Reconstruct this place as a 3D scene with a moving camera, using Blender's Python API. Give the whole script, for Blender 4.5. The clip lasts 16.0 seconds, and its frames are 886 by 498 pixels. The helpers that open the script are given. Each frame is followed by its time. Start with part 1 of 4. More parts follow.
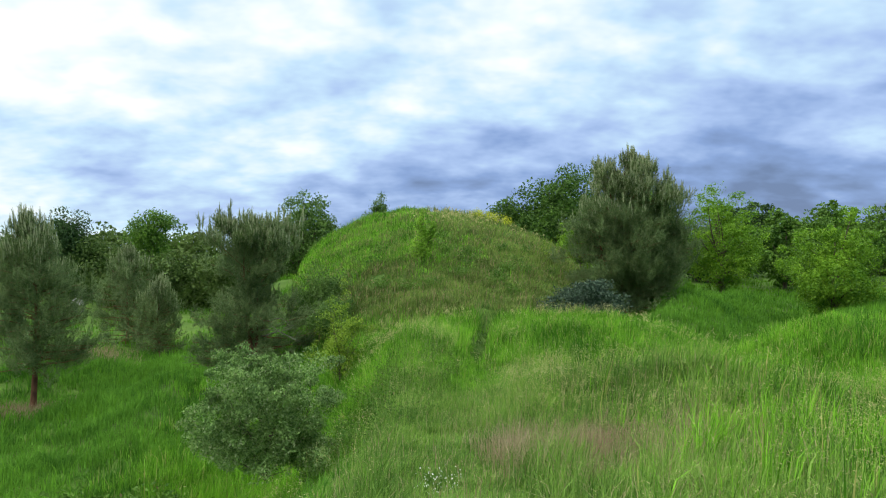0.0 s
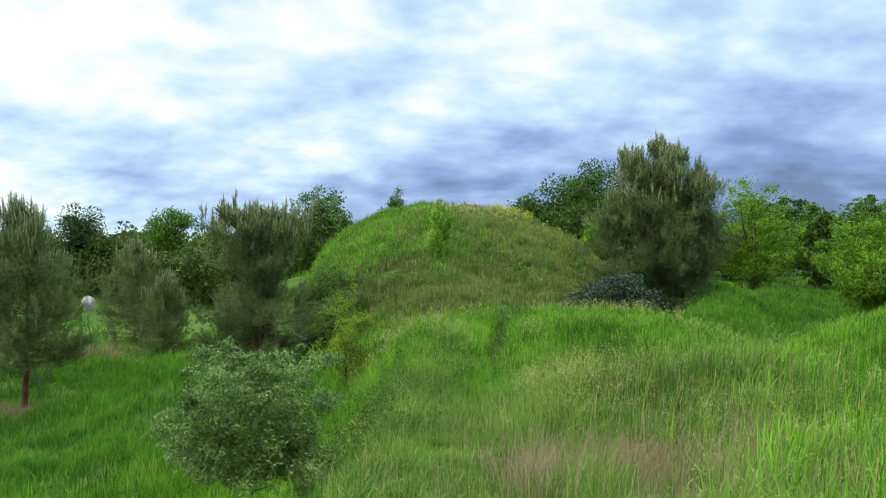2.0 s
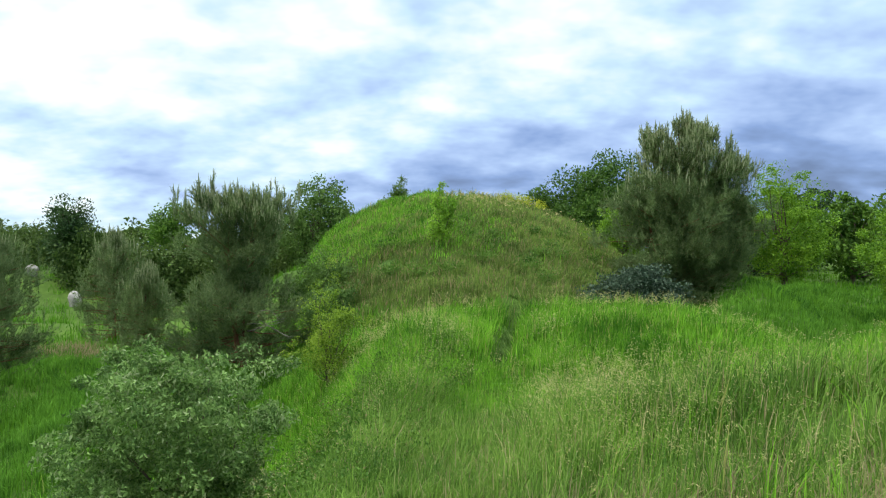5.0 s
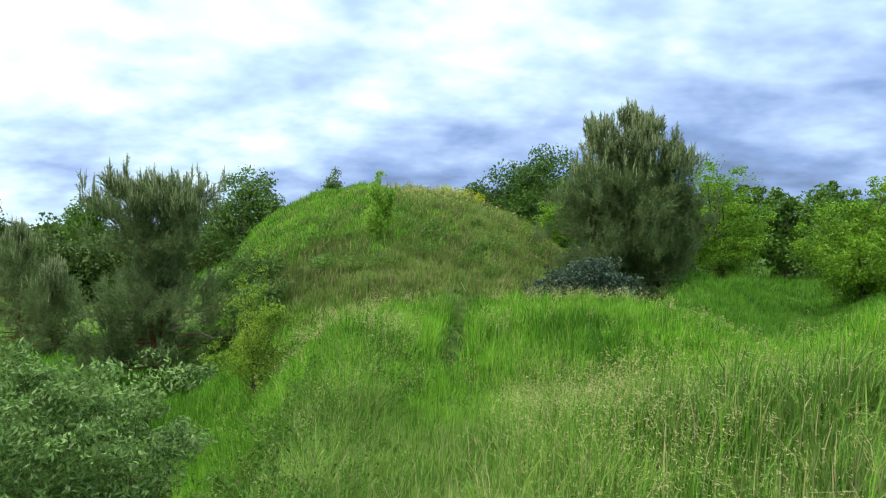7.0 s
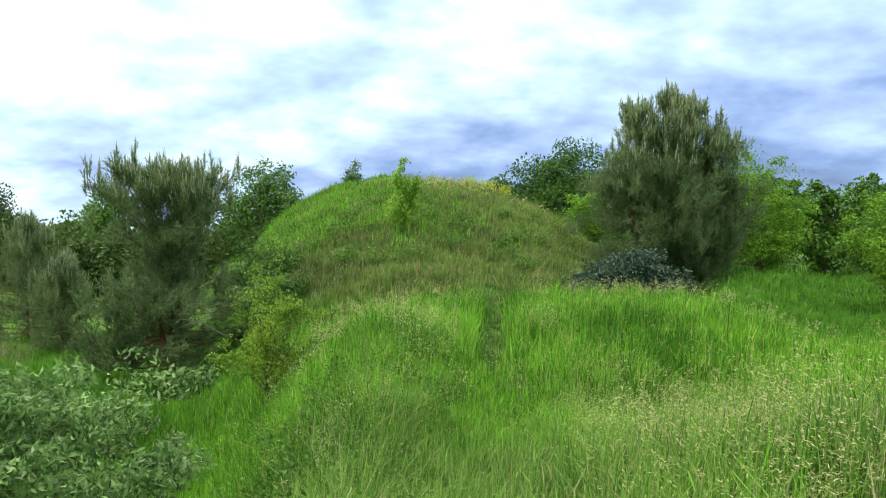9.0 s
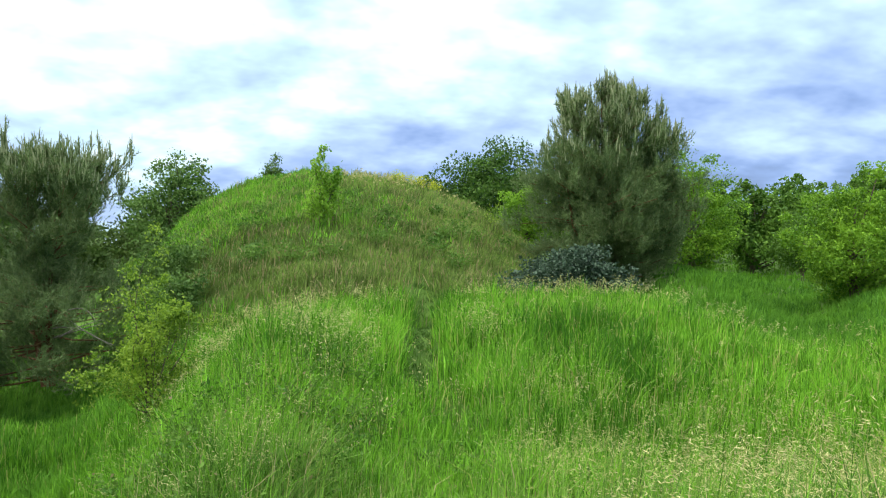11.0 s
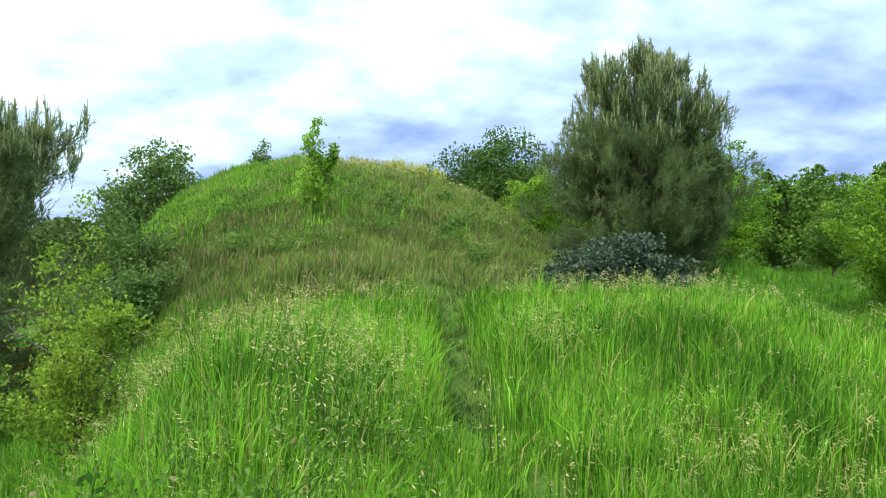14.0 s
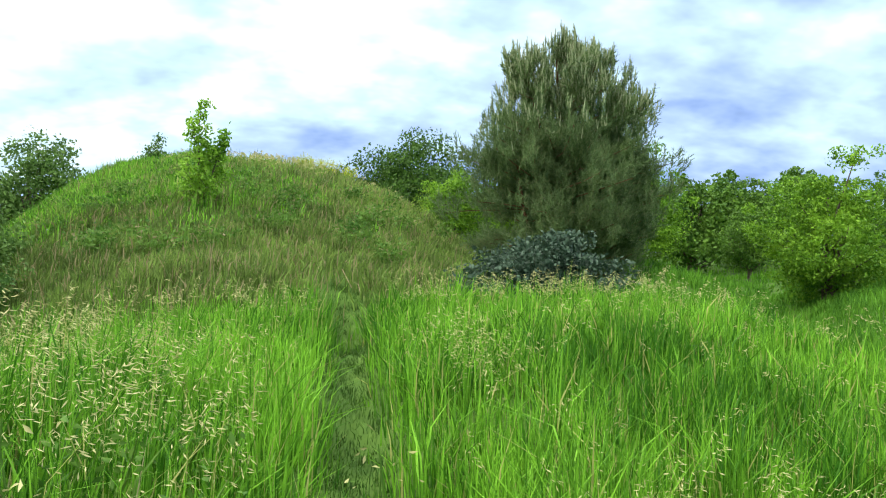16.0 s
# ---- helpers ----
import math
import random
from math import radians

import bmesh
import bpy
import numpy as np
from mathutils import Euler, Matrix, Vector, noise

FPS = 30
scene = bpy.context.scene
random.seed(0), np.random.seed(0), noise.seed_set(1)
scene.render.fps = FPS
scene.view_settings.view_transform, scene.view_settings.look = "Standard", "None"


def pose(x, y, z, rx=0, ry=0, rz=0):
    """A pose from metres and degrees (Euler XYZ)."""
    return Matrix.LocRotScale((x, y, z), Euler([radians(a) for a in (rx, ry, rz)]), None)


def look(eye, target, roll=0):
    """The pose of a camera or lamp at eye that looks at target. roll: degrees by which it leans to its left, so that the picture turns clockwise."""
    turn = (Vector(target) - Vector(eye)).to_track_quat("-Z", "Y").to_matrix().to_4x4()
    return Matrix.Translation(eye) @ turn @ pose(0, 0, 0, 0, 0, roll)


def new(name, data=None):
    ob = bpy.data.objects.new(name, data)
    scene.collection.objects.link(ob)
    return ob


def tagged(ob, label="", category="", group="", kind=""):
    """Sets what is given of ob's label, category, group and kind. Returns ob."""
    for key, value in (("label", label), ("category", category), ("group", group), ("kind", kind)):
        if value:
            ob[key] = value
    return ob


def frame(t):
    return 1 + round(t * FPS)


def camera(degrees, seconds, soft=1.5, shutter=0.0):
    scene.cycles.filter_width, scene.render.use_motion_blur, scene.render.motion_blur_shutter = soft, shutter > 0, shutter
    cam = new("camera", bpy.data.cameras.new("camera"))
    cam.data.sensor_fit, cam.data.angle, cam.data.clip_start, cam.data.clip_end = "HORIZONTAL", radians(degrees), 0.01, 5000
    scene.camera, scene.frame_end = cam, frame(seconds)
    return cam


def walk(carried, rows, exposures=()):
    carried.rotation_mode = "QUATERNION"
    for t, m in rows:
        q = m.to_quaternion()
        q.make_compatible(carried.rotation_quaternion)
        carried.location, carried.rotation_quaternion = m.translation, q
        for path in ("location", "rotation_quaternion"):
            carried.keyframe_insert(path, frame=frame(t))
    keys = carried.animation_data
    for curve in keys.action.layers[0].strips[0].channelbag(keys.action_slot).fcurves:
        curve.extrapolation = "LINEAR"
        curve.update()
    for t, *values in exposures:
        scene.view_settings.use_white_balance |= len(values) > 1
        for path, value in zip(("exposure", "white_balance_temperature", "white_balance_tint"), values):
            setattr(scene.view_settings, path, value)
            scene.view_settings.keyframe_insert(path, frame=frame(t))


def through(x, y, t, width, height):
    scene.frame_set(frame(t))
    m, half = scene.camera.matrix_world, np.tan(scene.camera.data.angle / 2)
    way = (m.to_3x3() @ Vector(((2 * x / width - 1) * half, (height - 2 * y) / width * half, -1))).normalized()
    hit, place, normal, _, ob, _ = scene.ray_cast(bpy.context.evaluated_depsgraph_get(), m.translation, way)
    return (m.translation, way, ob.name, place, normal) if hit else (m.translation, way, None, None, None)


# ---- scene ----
cam = camera(62.0, 16.0, soft=1.1)
PATH = [
    (0.0, pose(-0.105, -0.768, 2.539, 90.21, 0, -2.40)),
    (0.5, pose(-0.069, -0.368, 2.482, 90.23, 0, 0.09)),
    (1.0, pose(-0.000, 0.000, 2.400, 90.34, 0, 0.00)),
    (1.5, pose(0.061, 0.395, 2.334, 90.29, 0, -0.12)),
    (2.0, pose(0.109, 0.793, 2.286, 90.26, 0, -0.76)),
    (2.5, pose(0.174, 1.217, 2.235, 90.18, 0, -0.61)),
    (3.0, pose(0.153, 1.709, 2.194, 90.14, 0, -0.26)),
    (3.2, pose(0.151, 1.886, 2.171, 90.18, 0, 1.51)),
    (5.3, pose(0.450, 3.687, 1.949, 90.09, 0, -0.70)),
    (5.5, pose(0.449, 3.833, 1.921, 90.15, 0, -1.42)),
    (6.0, pose(0.395, 4.203, 1.874, 90.21, 0, -1.94)),
    (6.5, pose(0.348, 4.526, 1.842, 90.06, 0, -3.47)),
    (7.0, pose(0.278, 4.866, 1.851, 89.90, 0, -5.07)),
    (7.5, pose(0.157, 5.161, 1.830, 90.08, 0, -7.65)),
    (8.0, pose(0.101, 5.494, 1.773, 89.96, 0, -7.36)),
    (8.5, pose(0.074, 5.891, 1.709, 90.07, 0, -4.46)),
    (8.7, pose(0.087, 6.063, 1.692, 89.77, 0, -3.65)),
    (10.8, pose(0.356, 8.008, 1.545, 89.86, 0, -6.68)),
    (11.0, pose(0.367, 8.187, 1.531, 89.91, 0, -9.15)),
    (11.5, pose(0.341, 8.639, 1.510, 89.83, 0, -9.70)),
    (12.0, pose(0.287, 9.063, 1.468, 89.80, 0, -9.80)),
    (12.5, pose(0.262, 9.513, 1.418, 89.95, 0, -9.67)),
    (13.0, pose(0.257, 10.027, 1.386, 89.80, 0, -8.65)),
    (13.5, pose(0.282, 10.522, 1.369, 89.83, 0, -9.81)),
    (14.0, pose(0.301, 11.052, 1.355, 89.76, 0, -9.81)),
    (14.5, pose(0.363, 11.471, 1.338, 89.86, 0, -10.37)),
    (15.0, pose(0.466, 11.877, 1.328, 90.13, 0, -10.76)),
    (15.5, pose(0.627, 12.291, 1.279, 89.98, 0, -12.80)),
    (16.0, pose(0.799, 12.739, 1.237, 90.27, 0, -16.25)),
]
walk(cam, PATH, exposures=[(0.0, 0.03), (7.0, 0.19), (11.0, 0.35), (16.0, 0.46)])

# ---- world, sun ----
SUN_EL, SUN_AZ = 50.0, 266.0          # elevation, compass bearing from +y clockwise


def build_world():
    world = bpy.data.worlds.new("sky")
    scene.world = world
    world.use_nodes = True
    nt = world.node_tree
    nt.nodes.clear()
    n, ln = nt.nodes.new, nt.links.new
    out, bg = n("ShaderNodeOutputWorld"), n("ShaderNodeBackground")
    ln(bg.outputs[0], out.inputs[0])
    sky = n("ShaderNodeTexSky")
    sky.sky_type, sky.sun_disc = "NISHITA", False
    sky.sun_elevation, sky.sun_rotation = radians(SUN_EL), radians(SUN_AZ)
    bg.inputs[1].default_value = 0.11
    tc = n("ShaderNodeTexCoord")
    sep = n("ShaderNodeSeparateXYZ")
    ln(tc.outputs["Generated"], sep.inputs[0])

    def mth(op, a, b=None, c=None):
        m = n("ShaderNodeMath")
        m.operation = op
        for i, v in enumerate((a, b, c)):
            if v is None:
                continue
            if isinstance(v, (int, float)):
                m.inputs[i].default_value = v
            else:
                ln(v, m.inputs[i])
        return m.outputs[0]

    # cloud deck seen in perspective: direction divided by its height
    zz = mth("ADD", mth("MAXIMUM", sep.outputs[2], 0.0), 0.34)
    px, py = mth("DIVIDE", sep.outputs[0], zz), mth("DIVIDE", sep.outputs[1], zz)
    comb = n("ShaderNodeCombineXYZ")
    ln(px, comb.inputs[0])
    ln(py, comb.inputs[1])

    def cloud(scale, detail, rough, off, dist=0.0, stretch=(0.85, 1.0, 1)):
        mp = n("ShaderNodeMapping")
        mp.inputs["Location"].default_value = off
        mp.inputs["Scale"].default_value = stretch
        ln(comb.outputs[0], mp.inputs[0])
        t = n("ShaderNodeTexNoise")
        t.inputs["Scale"].default_value, t.inputs["Detail"].default_value = scale, detail
        t.inputs["Roughness"].default_value, t.inputs["Distortion"].default_value = rough, dist
        ln(mp.outputs[0], t.inputs["Vector"])
        return t.outputs["Fac"]

    big, mid, fine = cloud(1.2, 2, 0.5, (3.1, 7.3, 0), 0.2), cloud(3.4, 4, 0.5, (1.7, 2.2, 0), 0.2), cloud(9.0, 3, 0.5, (5.2, 0.4, 0), 0.1)
    mix = mth("ADD", mth("MULTIPLY_ADD", big, 0.42, 0.02), mth("MULTIPLY_ADD", mid, 0.38, -0.04))
    mix = mth("ADD", mix, mth("MULTIPLY_ADD", fine, 0.24, -0.12))
    # the deck is thinner towards the hidden sun and overhead, and thickest low in the north-east
    west = mth("MULTIPLY", mth("MAXIMUM", mth("MULTIPLY", mth("ADD", sep.outputs[0], 0.02), -1.0), 0.0), 0.30)
    off = mth("MULTIPLY", mth("SUBTRACT", sep.outputs[0], 0.47), 5.6)
    east = mth("MULTIPLY", mth("EXPONENT", mth("MULTIPLY", mth("MULTIPLY", off, off), -1.0)), -0.085)
    east = mth("MULTIPLY", east, mth("MAXIMUM", mth("MULTIPLY_ADD", sep.outputs[2], -2.2, 1.0), 0.0))
    lit = mth("ADD", mth("ADD", west, east), mth("MULTIPLY_ADD", sep.outputs[2], 0.40, 0.012))
    mix = mth("ADD", mix, lit)
    ramp = n("ShaderNodeValToRGB")
    ln(mix, ramp.inputs[0])
    cr = ramp.color_ramp
    stops = [(0.26, (0.16, 0.24, 0.44)), (0.36, (0.27, 0.41, 0.75)), (0.44, (0.46, 0.63, 0.98)),
             (0.52, (0.66, 0.90, 1.10)), (0.63, (1.12, 1.18, 1.18))]
    while len(cr.elements) < len(stops):
        cr.elements.new(0.5)
    for e, (p, c) in zip(cr.elements, stops):
        e.position, e.color = p, (*c, 1)
    gain = n("ShaderNodeVectorMath")
    gain.operation = "SCALE"
    ln(mth("MULTIPLY_ADD", mth("MAXIMUM", mth("SUBTRACT", sep.outputs[2], 0.35), 0.0), 22.0, 8.6), gain.inputs["Scale"])
    ln(ramp.outputs[0], gain.inputs[0])
    both = n("ShaderNodeMix")
    both.data_type = "RGBA"
    both.inputs[0].default_value = 0.90
    ln(sky.outputs[0], both.inputs[6])
    ln(gain.outputs[0], both.inputs[7])
    ln(both.outputs[2], bg.inputs[0])


build_world()
sun_data = bpy.data.lights.new("sun", "SUN")
sun_data.energy, sun_data.angle, sun_data.color = 2.0, radians(20), (1.0, 0.96, 0.88)
sun = new("sun", sun_data)
_a, _e = radians(SUN_AZ), radians(SUN_EL)
sun.matrix_world = look((60 * math.sin(_a) * math.cos(_e), 60 * math.cos(_a) * math.cos(_e), 60 * math.sin(_e)), (0, 0, 0))


# ---- materials ----
def leafy(name, dark, light, through=0.3, rough=0.6, patch=0.6, spread=0.5, accent=None, accent_at=0.9):
    """A leaf or blade surface: each blade its own tone, drifting over the ground in patches, with light shining through."""
    m = bpy.data.materials.new(name)
    m.use_nodes = True
    nt = m.node_tree
    nt.nodes.clear()
    n, ln = nt.nodes.new, nt.links.new
    out = n("ShaderNodeOutputMaterial")
    geo = n("ShaderNodeNewGeometry")
    noise_t = n("ShaderNodeTexNoise")
    noise_t.inputs["Scale"].default_value, noise_t.inputs["Detail"].default_value = patch, 3.0
    ln(geo.outputs["Position"], noise_t.inputs["Vector"])
    a = n("ShaderNodeMath")
    a.operation = "MULTIPLY_ADD"
    ln(geo.outputs["Random Per Island"], a.inputs[0])
    a.inputs[1].default_value, a.inputs[2].default_value = spread, -spread / 2
    b = n("ShaderNodeMath")
    b.operation = "MULTIPLY_ADD"
    ln(noise_t.outputs["Fac"], b.inputs[0])
    fine_t, both_t = n("ShaderNodeTexNoise"), n("ShaderNodeMath")
    fine_t.inputs["Scale"].default_value, fine_t.inputs["Detail"].default_value = patch * 7.0, 2
    ln(geo.outputs["Position"], fine_t.inputs["Vector"])
    both_t.operation = "MULTIPLY_ADD"
    ln(fine_t.outputs["Fac"], both_t.inputs[0])
    both_t.inputs[1].default_value = 1.3
    both_t.inputs[2].default_value = -1.15
    b.inputs[1].default_value = 2.0
    ln(both_t.outputs[0], b.inputs[2])
    c = n("ShaderNodeMath")
    c.operation, c.use_clamp = "ADD", True
    ln(a.outputs[0], c.inputs[0])
    ln(b.outputs[0], c.inputs[1])
    ramp = n("ShaderNodeValToRGB")
    ramp.color_ramp.elements[0].color = (*dark, 1)
    ramp.color_ramp.elements[1].color = (*light, 1)
    ln(c.outputs[0], ramp.inputs[0])
    colour = ramp.outputs[0]
    if accent:
        gt = n("ShaderNodeMath")
        gt.operation = "GREATER_THAN"
        ln(geo.outputs["Random Per Island"], gt.inputs[0])
        gt.inputs[1].default_value = accent_at
        mx = n("ShaderNodeMix")
        mx.data_type = "RGBA"
        ln(gt.outputs[0], mx.inputs[0])
        ln(colour, mx.inputs[6])
        mx.inputs[7].default_value = (*accent, 1)
        colour = mx.outputs[2]
    p, tr, ms = n("ShaderNodeBsdfPrincipled"), n("ShaderNodeBsdfTranslucent"), n("ShaderNodeMixShader")
    p.inputs["Roughness"].default_value = rough
    p.inputs["Specular IOR Level"].default_value = 0.14
    ln(colour, p.inputs["Base Color"])
    ln(colour, tr.inputs[0])
    ms.inputs[0].default_value = through
    ln(p.outputs[0], ms.inputs[1])
    ln(tr.outputs[0], ms.inputs[2])
    ln(ms.outputs[0], out.inputs[0])
    return m


def solid(name, dark, light, scale=8.0, rough=0.85, bump=0.3, stretch=(1, 1, 1)):
    """An opaque rough surface with grain at two scales and relief."""
    m = bpy.data.materials.new(name)
    m.use_nodes = True
    nt = m.node_tree
    n, ln = nt.nodes.new, nt.links.new
    p = nt.nodes["Principled BSDF"]
    geo, mp = n("ShaderNodeNewGeometry"), n("ShaderNodeMapping")
    mp.inputs["Scale"].default_value = stretch
    ln(geo.outputs["Position"], mp.inputs[0])
    t1, t2 = n("ShaderNodeTexNoise"), n("ShaderNodeTexNoise")
    for t, s, d in ((t1, scale, 6), (t2, scale * 0.12, 3)):
        t.inputs["Scale"].default_value, t.inputs["Detail"].default_value = s, d
        ln(mp.outputs[0], t.inputs["Vector"])
    add = n("ShaderNodeMath")
    add.operation = "ADD"
    ln(t1.outputs["Fac"], add.inputs[0])
    ln(t2.outputs["Fac"], add.inputs[1])
    sc = n("ShaderNodeMapRange")
    sc.inputs[1].default_value, sc.inputs[2].default_value = 0.7, 1.3
    ln(add.outputs[0], sc.inputs[0])
    ramp = n("ShaderNodeValToRGB")
    ramp.color_ramp.elements[0].color, ramp.color_ramp.elements[1].color = (*dark, 1), (*light, 1)
    ln(sc.outputs[0], ramp.inputs[0])
    ln(ramp.outputs[0], p.inputs["Base Color"])
    p.inputs["Roughness"].default_value = rough
    p.inputs["Specular IOR Level"].default_value = 0.1
    bp = n("ShaderNodeBump")
    bp.inputs["Strength"].default_value, bp.inputs["Distance"].default_value = bump, 0.05
    ln(t1.outputs["Fac"], bp.inputs["Height"])
    ln(bp.outputs[0], p.inputs["Normal"])
    return m


M_SOIL = solid("turf_soil", (0.035, 0.075, 0.013), (0.09, 0.16, 0.026), 2.5, 0.95, 0.6)
M_FRESH = leafy("fresh_grass", (0.036, 0.135, 0.008), (0.225, 0.490, 0.036), 0.25, 0.55, 0.45, 1.1, (0.36, 0.37, 0.11), 0.94)
M_VALLEY = leafy("ditch_grass", (0.055, 0.155, 0.012), (0.15, 0.35, 0.028), 0.35, 0.9, 0.35, 0.5)
M_DITCH = leafy("soft_ditch_grass", (0.036, 0.120, 0.012), (0.150, 0.345, 0.036), 0.28, 0.8, 0.4, 0.6)
M_DRY = leafy("dry_grass", (0.22, 0.16, 0.09), (0.40, 0.33, 0.20), 0.3, 0.7, 0.8, 0.8)
M_MIXED = leafy("meadow_grass", (0.060, 0.142, 0.020), (0.222, 0.378, 0.064), 0.25, 0.6, 0.6, 1.0, (0.36, 0.33, 0.16), 0.93)
M_MOUND = leafy("mound_grass", (0.076, 0.118, 0.026), (0.215, 0.330, 0.060), 0.28, 0.6, 0.33, 1.0, (0.29, 0.24, 0.12), 0.87)
M_WEED = leafy("low_weed", (0.045, 0.12, 0.016), (0.14, 0.26, 0.04), 0.3, 0.6, 1.5, 0.8, (0.22, 0.20, 0.09), 0.94)
# trodden blades, with the shade between the tall grass put into their colour
M_TROD_SHADE = leafy("trodden_grass_painted_shade", (0.028, 0.072, 0.012), (0.08, 0.165, 0.026), 0.25, 0.7, 1.5, 0.8)
M_STRAW = leafy("dry_seed_head", (0.34, 0.33, 0.12), (0.56, 0.52, 0.25), 0.25, 0.7, 0.8, 0.7)
M_PINE = leafy("pine_needles", (0.078, 0.132, 0.048), (0.198, 0.285, 0.104), 0.34, 0.5, 0.9, 0.9, (0.22, 0.24, 0.11), 0.93)
M_CANDLE = leafy("pine_candle", (0.24, 0.29, 0.15), (0.36, 0.39, 0.22), 0.1, 0.6)
M_SHRUB = leafy("willow_leaf", (0.064, 0.138, 0.032), (0.252, 0.405, 0.116), 0.3, 0.5, 2.0, 1.0, (0.30, 0.38, 0.18), 0.93)
M_BRIGHT = leafy("bright_leaf", (0.060, 0.160, 0.012), (0.24, 0.430, 0.036), 0.38, 0.5, 0.7, 0.7)
M_OAK = leafy("oak_leaf", (0.038, 0.100, 0.014), (0.135, 0.255, 0.034), 0.25, 0.5, 0.7, 0.7)
M_DEEP = leafy("deep_green_leaf", (0.028, 0.076, 0.013), (0.100, 0.195, 0.030), 0.22, 0.5, 0.7, 0.8)
M_DARK = leafy("dark_leaf", (0.024, 0.060, 0.018), (0.068, 0.130, 0.036), 0.2, 0.55, 0.7, 0.7)
M_IVY = leafy("blue_green_leaf", (0.023, 0.050, 0.027), (0.078, 0.125, 0.078), 0.15, 0.4, 1.5, 0.9)
M_BUSH = leafy("bush_leaf", (0.048, 0.112, 0.022), (0.155, 0.265, 0.058), 0.25, 0.5, 1.2, 0.8)
M_YELLOW = leafy("yellow_green_leaf", (0.080, 0.170, 0.017), (0.300, 0.440, 0.048), 0.4, 0.5, 1.5, 0.8)
M_HEDGE = leafy("hedge_leaf", (0.045, 0.090, 0.018), (0.115, 0.175, 0.040), 0.2, 0.6, 0.2, 0.7)
M_SAPLING = leafy("young_leaf", (0.10, 0.24, 0.016), (0.27, 0.47, 0.05), 0.4, 0.5, 1.2, 0.7)
M_FLOWER = leafy("yellow_flower", (0.36, 0.42, 0.025), (0.60, 0.62, 0.05), 0.3, 0.6)
M_WHITE = leafy("white_flower", (0.7, 0.7, 0.66), (0.8, 0.8, 0.78), 0.3, 0.6)
M_BARK = solid("grey_bark", (0.05, 0.038, 0.028), (0.16, 0.125, 0.10), 14, 0.9, 0.8, (1, 1, 0.2))
M_PBARK = solid("pine_bark", (0.07, 0.035, 0.022), (0.24, 0.12, 0.07), 14, 0.9, 0.8, (1, 1, 0.25))
M_DEAD = solid("dead_twig", (0.12, 0.11, 0.09), (0.28, 0.26, 0.23), 20, 0.9, 0.4, (1, 1, 0.3))
M_STONE = solid("pale_stone", (0.20, 0.19, 0.18), (0.46, 0.44, 0.42), 5, 0.9, 0.6)

# ---- the lie of the land ----
RNG = np.random.default_rng(7)
_W = RNG.uniform(0, 2 * np.pi, (8, 2))


def ripple(x, y, scale):
    """Gentle unevenness, about -1 to 1."""
    s = 0
    for i, (a, p) in enumerate(_W):
        s = s + np.sin((np.cos(a) * x + np.sin(a) * y) / scale * (1 + 0.23 * i) + p)
    return s / 4.0


def step(a, b, v):
    t = np.clip((v - a) / (b - a), 0, 1)
    return t * t * (3 - 2 * t)


def bell(x, y, cx, cy, sx, sy):
    return np.exp(-((x - cx) / sx) ** 2 - ((y - cy) / sy) ** 2)


LINE_Y = [-40, -8, -1, 4.5, 8, 10, 12.5, 15, 18, 21, 26, 45, 400, 3000]
LINE_Z = [2.0, 1.8, 1.28, 0.57, 0.27, 0.12, -0.05, 0.02, 0.12, 0.05, 0.0, 0.7, 0.7, 0.7]
MOUND = (0.36, 43.7)                  # the top's place


def mound_r(x, y):
    """0 on the mound's top, 1 at its foot: steeper to the west, drawn out towards the way."""
    dx, dy = x - MOUND[0], y - MOUND[1]
    return np.abs(dx / np.where(dx < 0, 7.25, 10.2)) ** 2.26 + np.abs(dy / np.where(dy < 0, 22.7, 14.0)) ** 1.16


def track_x(y):
    """Where the trodden line runs."""
    return np.interp(y, [-1, 4, 8, 12, 14, 17.4, 20, 23, 25], [-0.1, 0.35, 0.3, 0.7, 1.06, 1.57, 1.95, 2.40, 2.7])


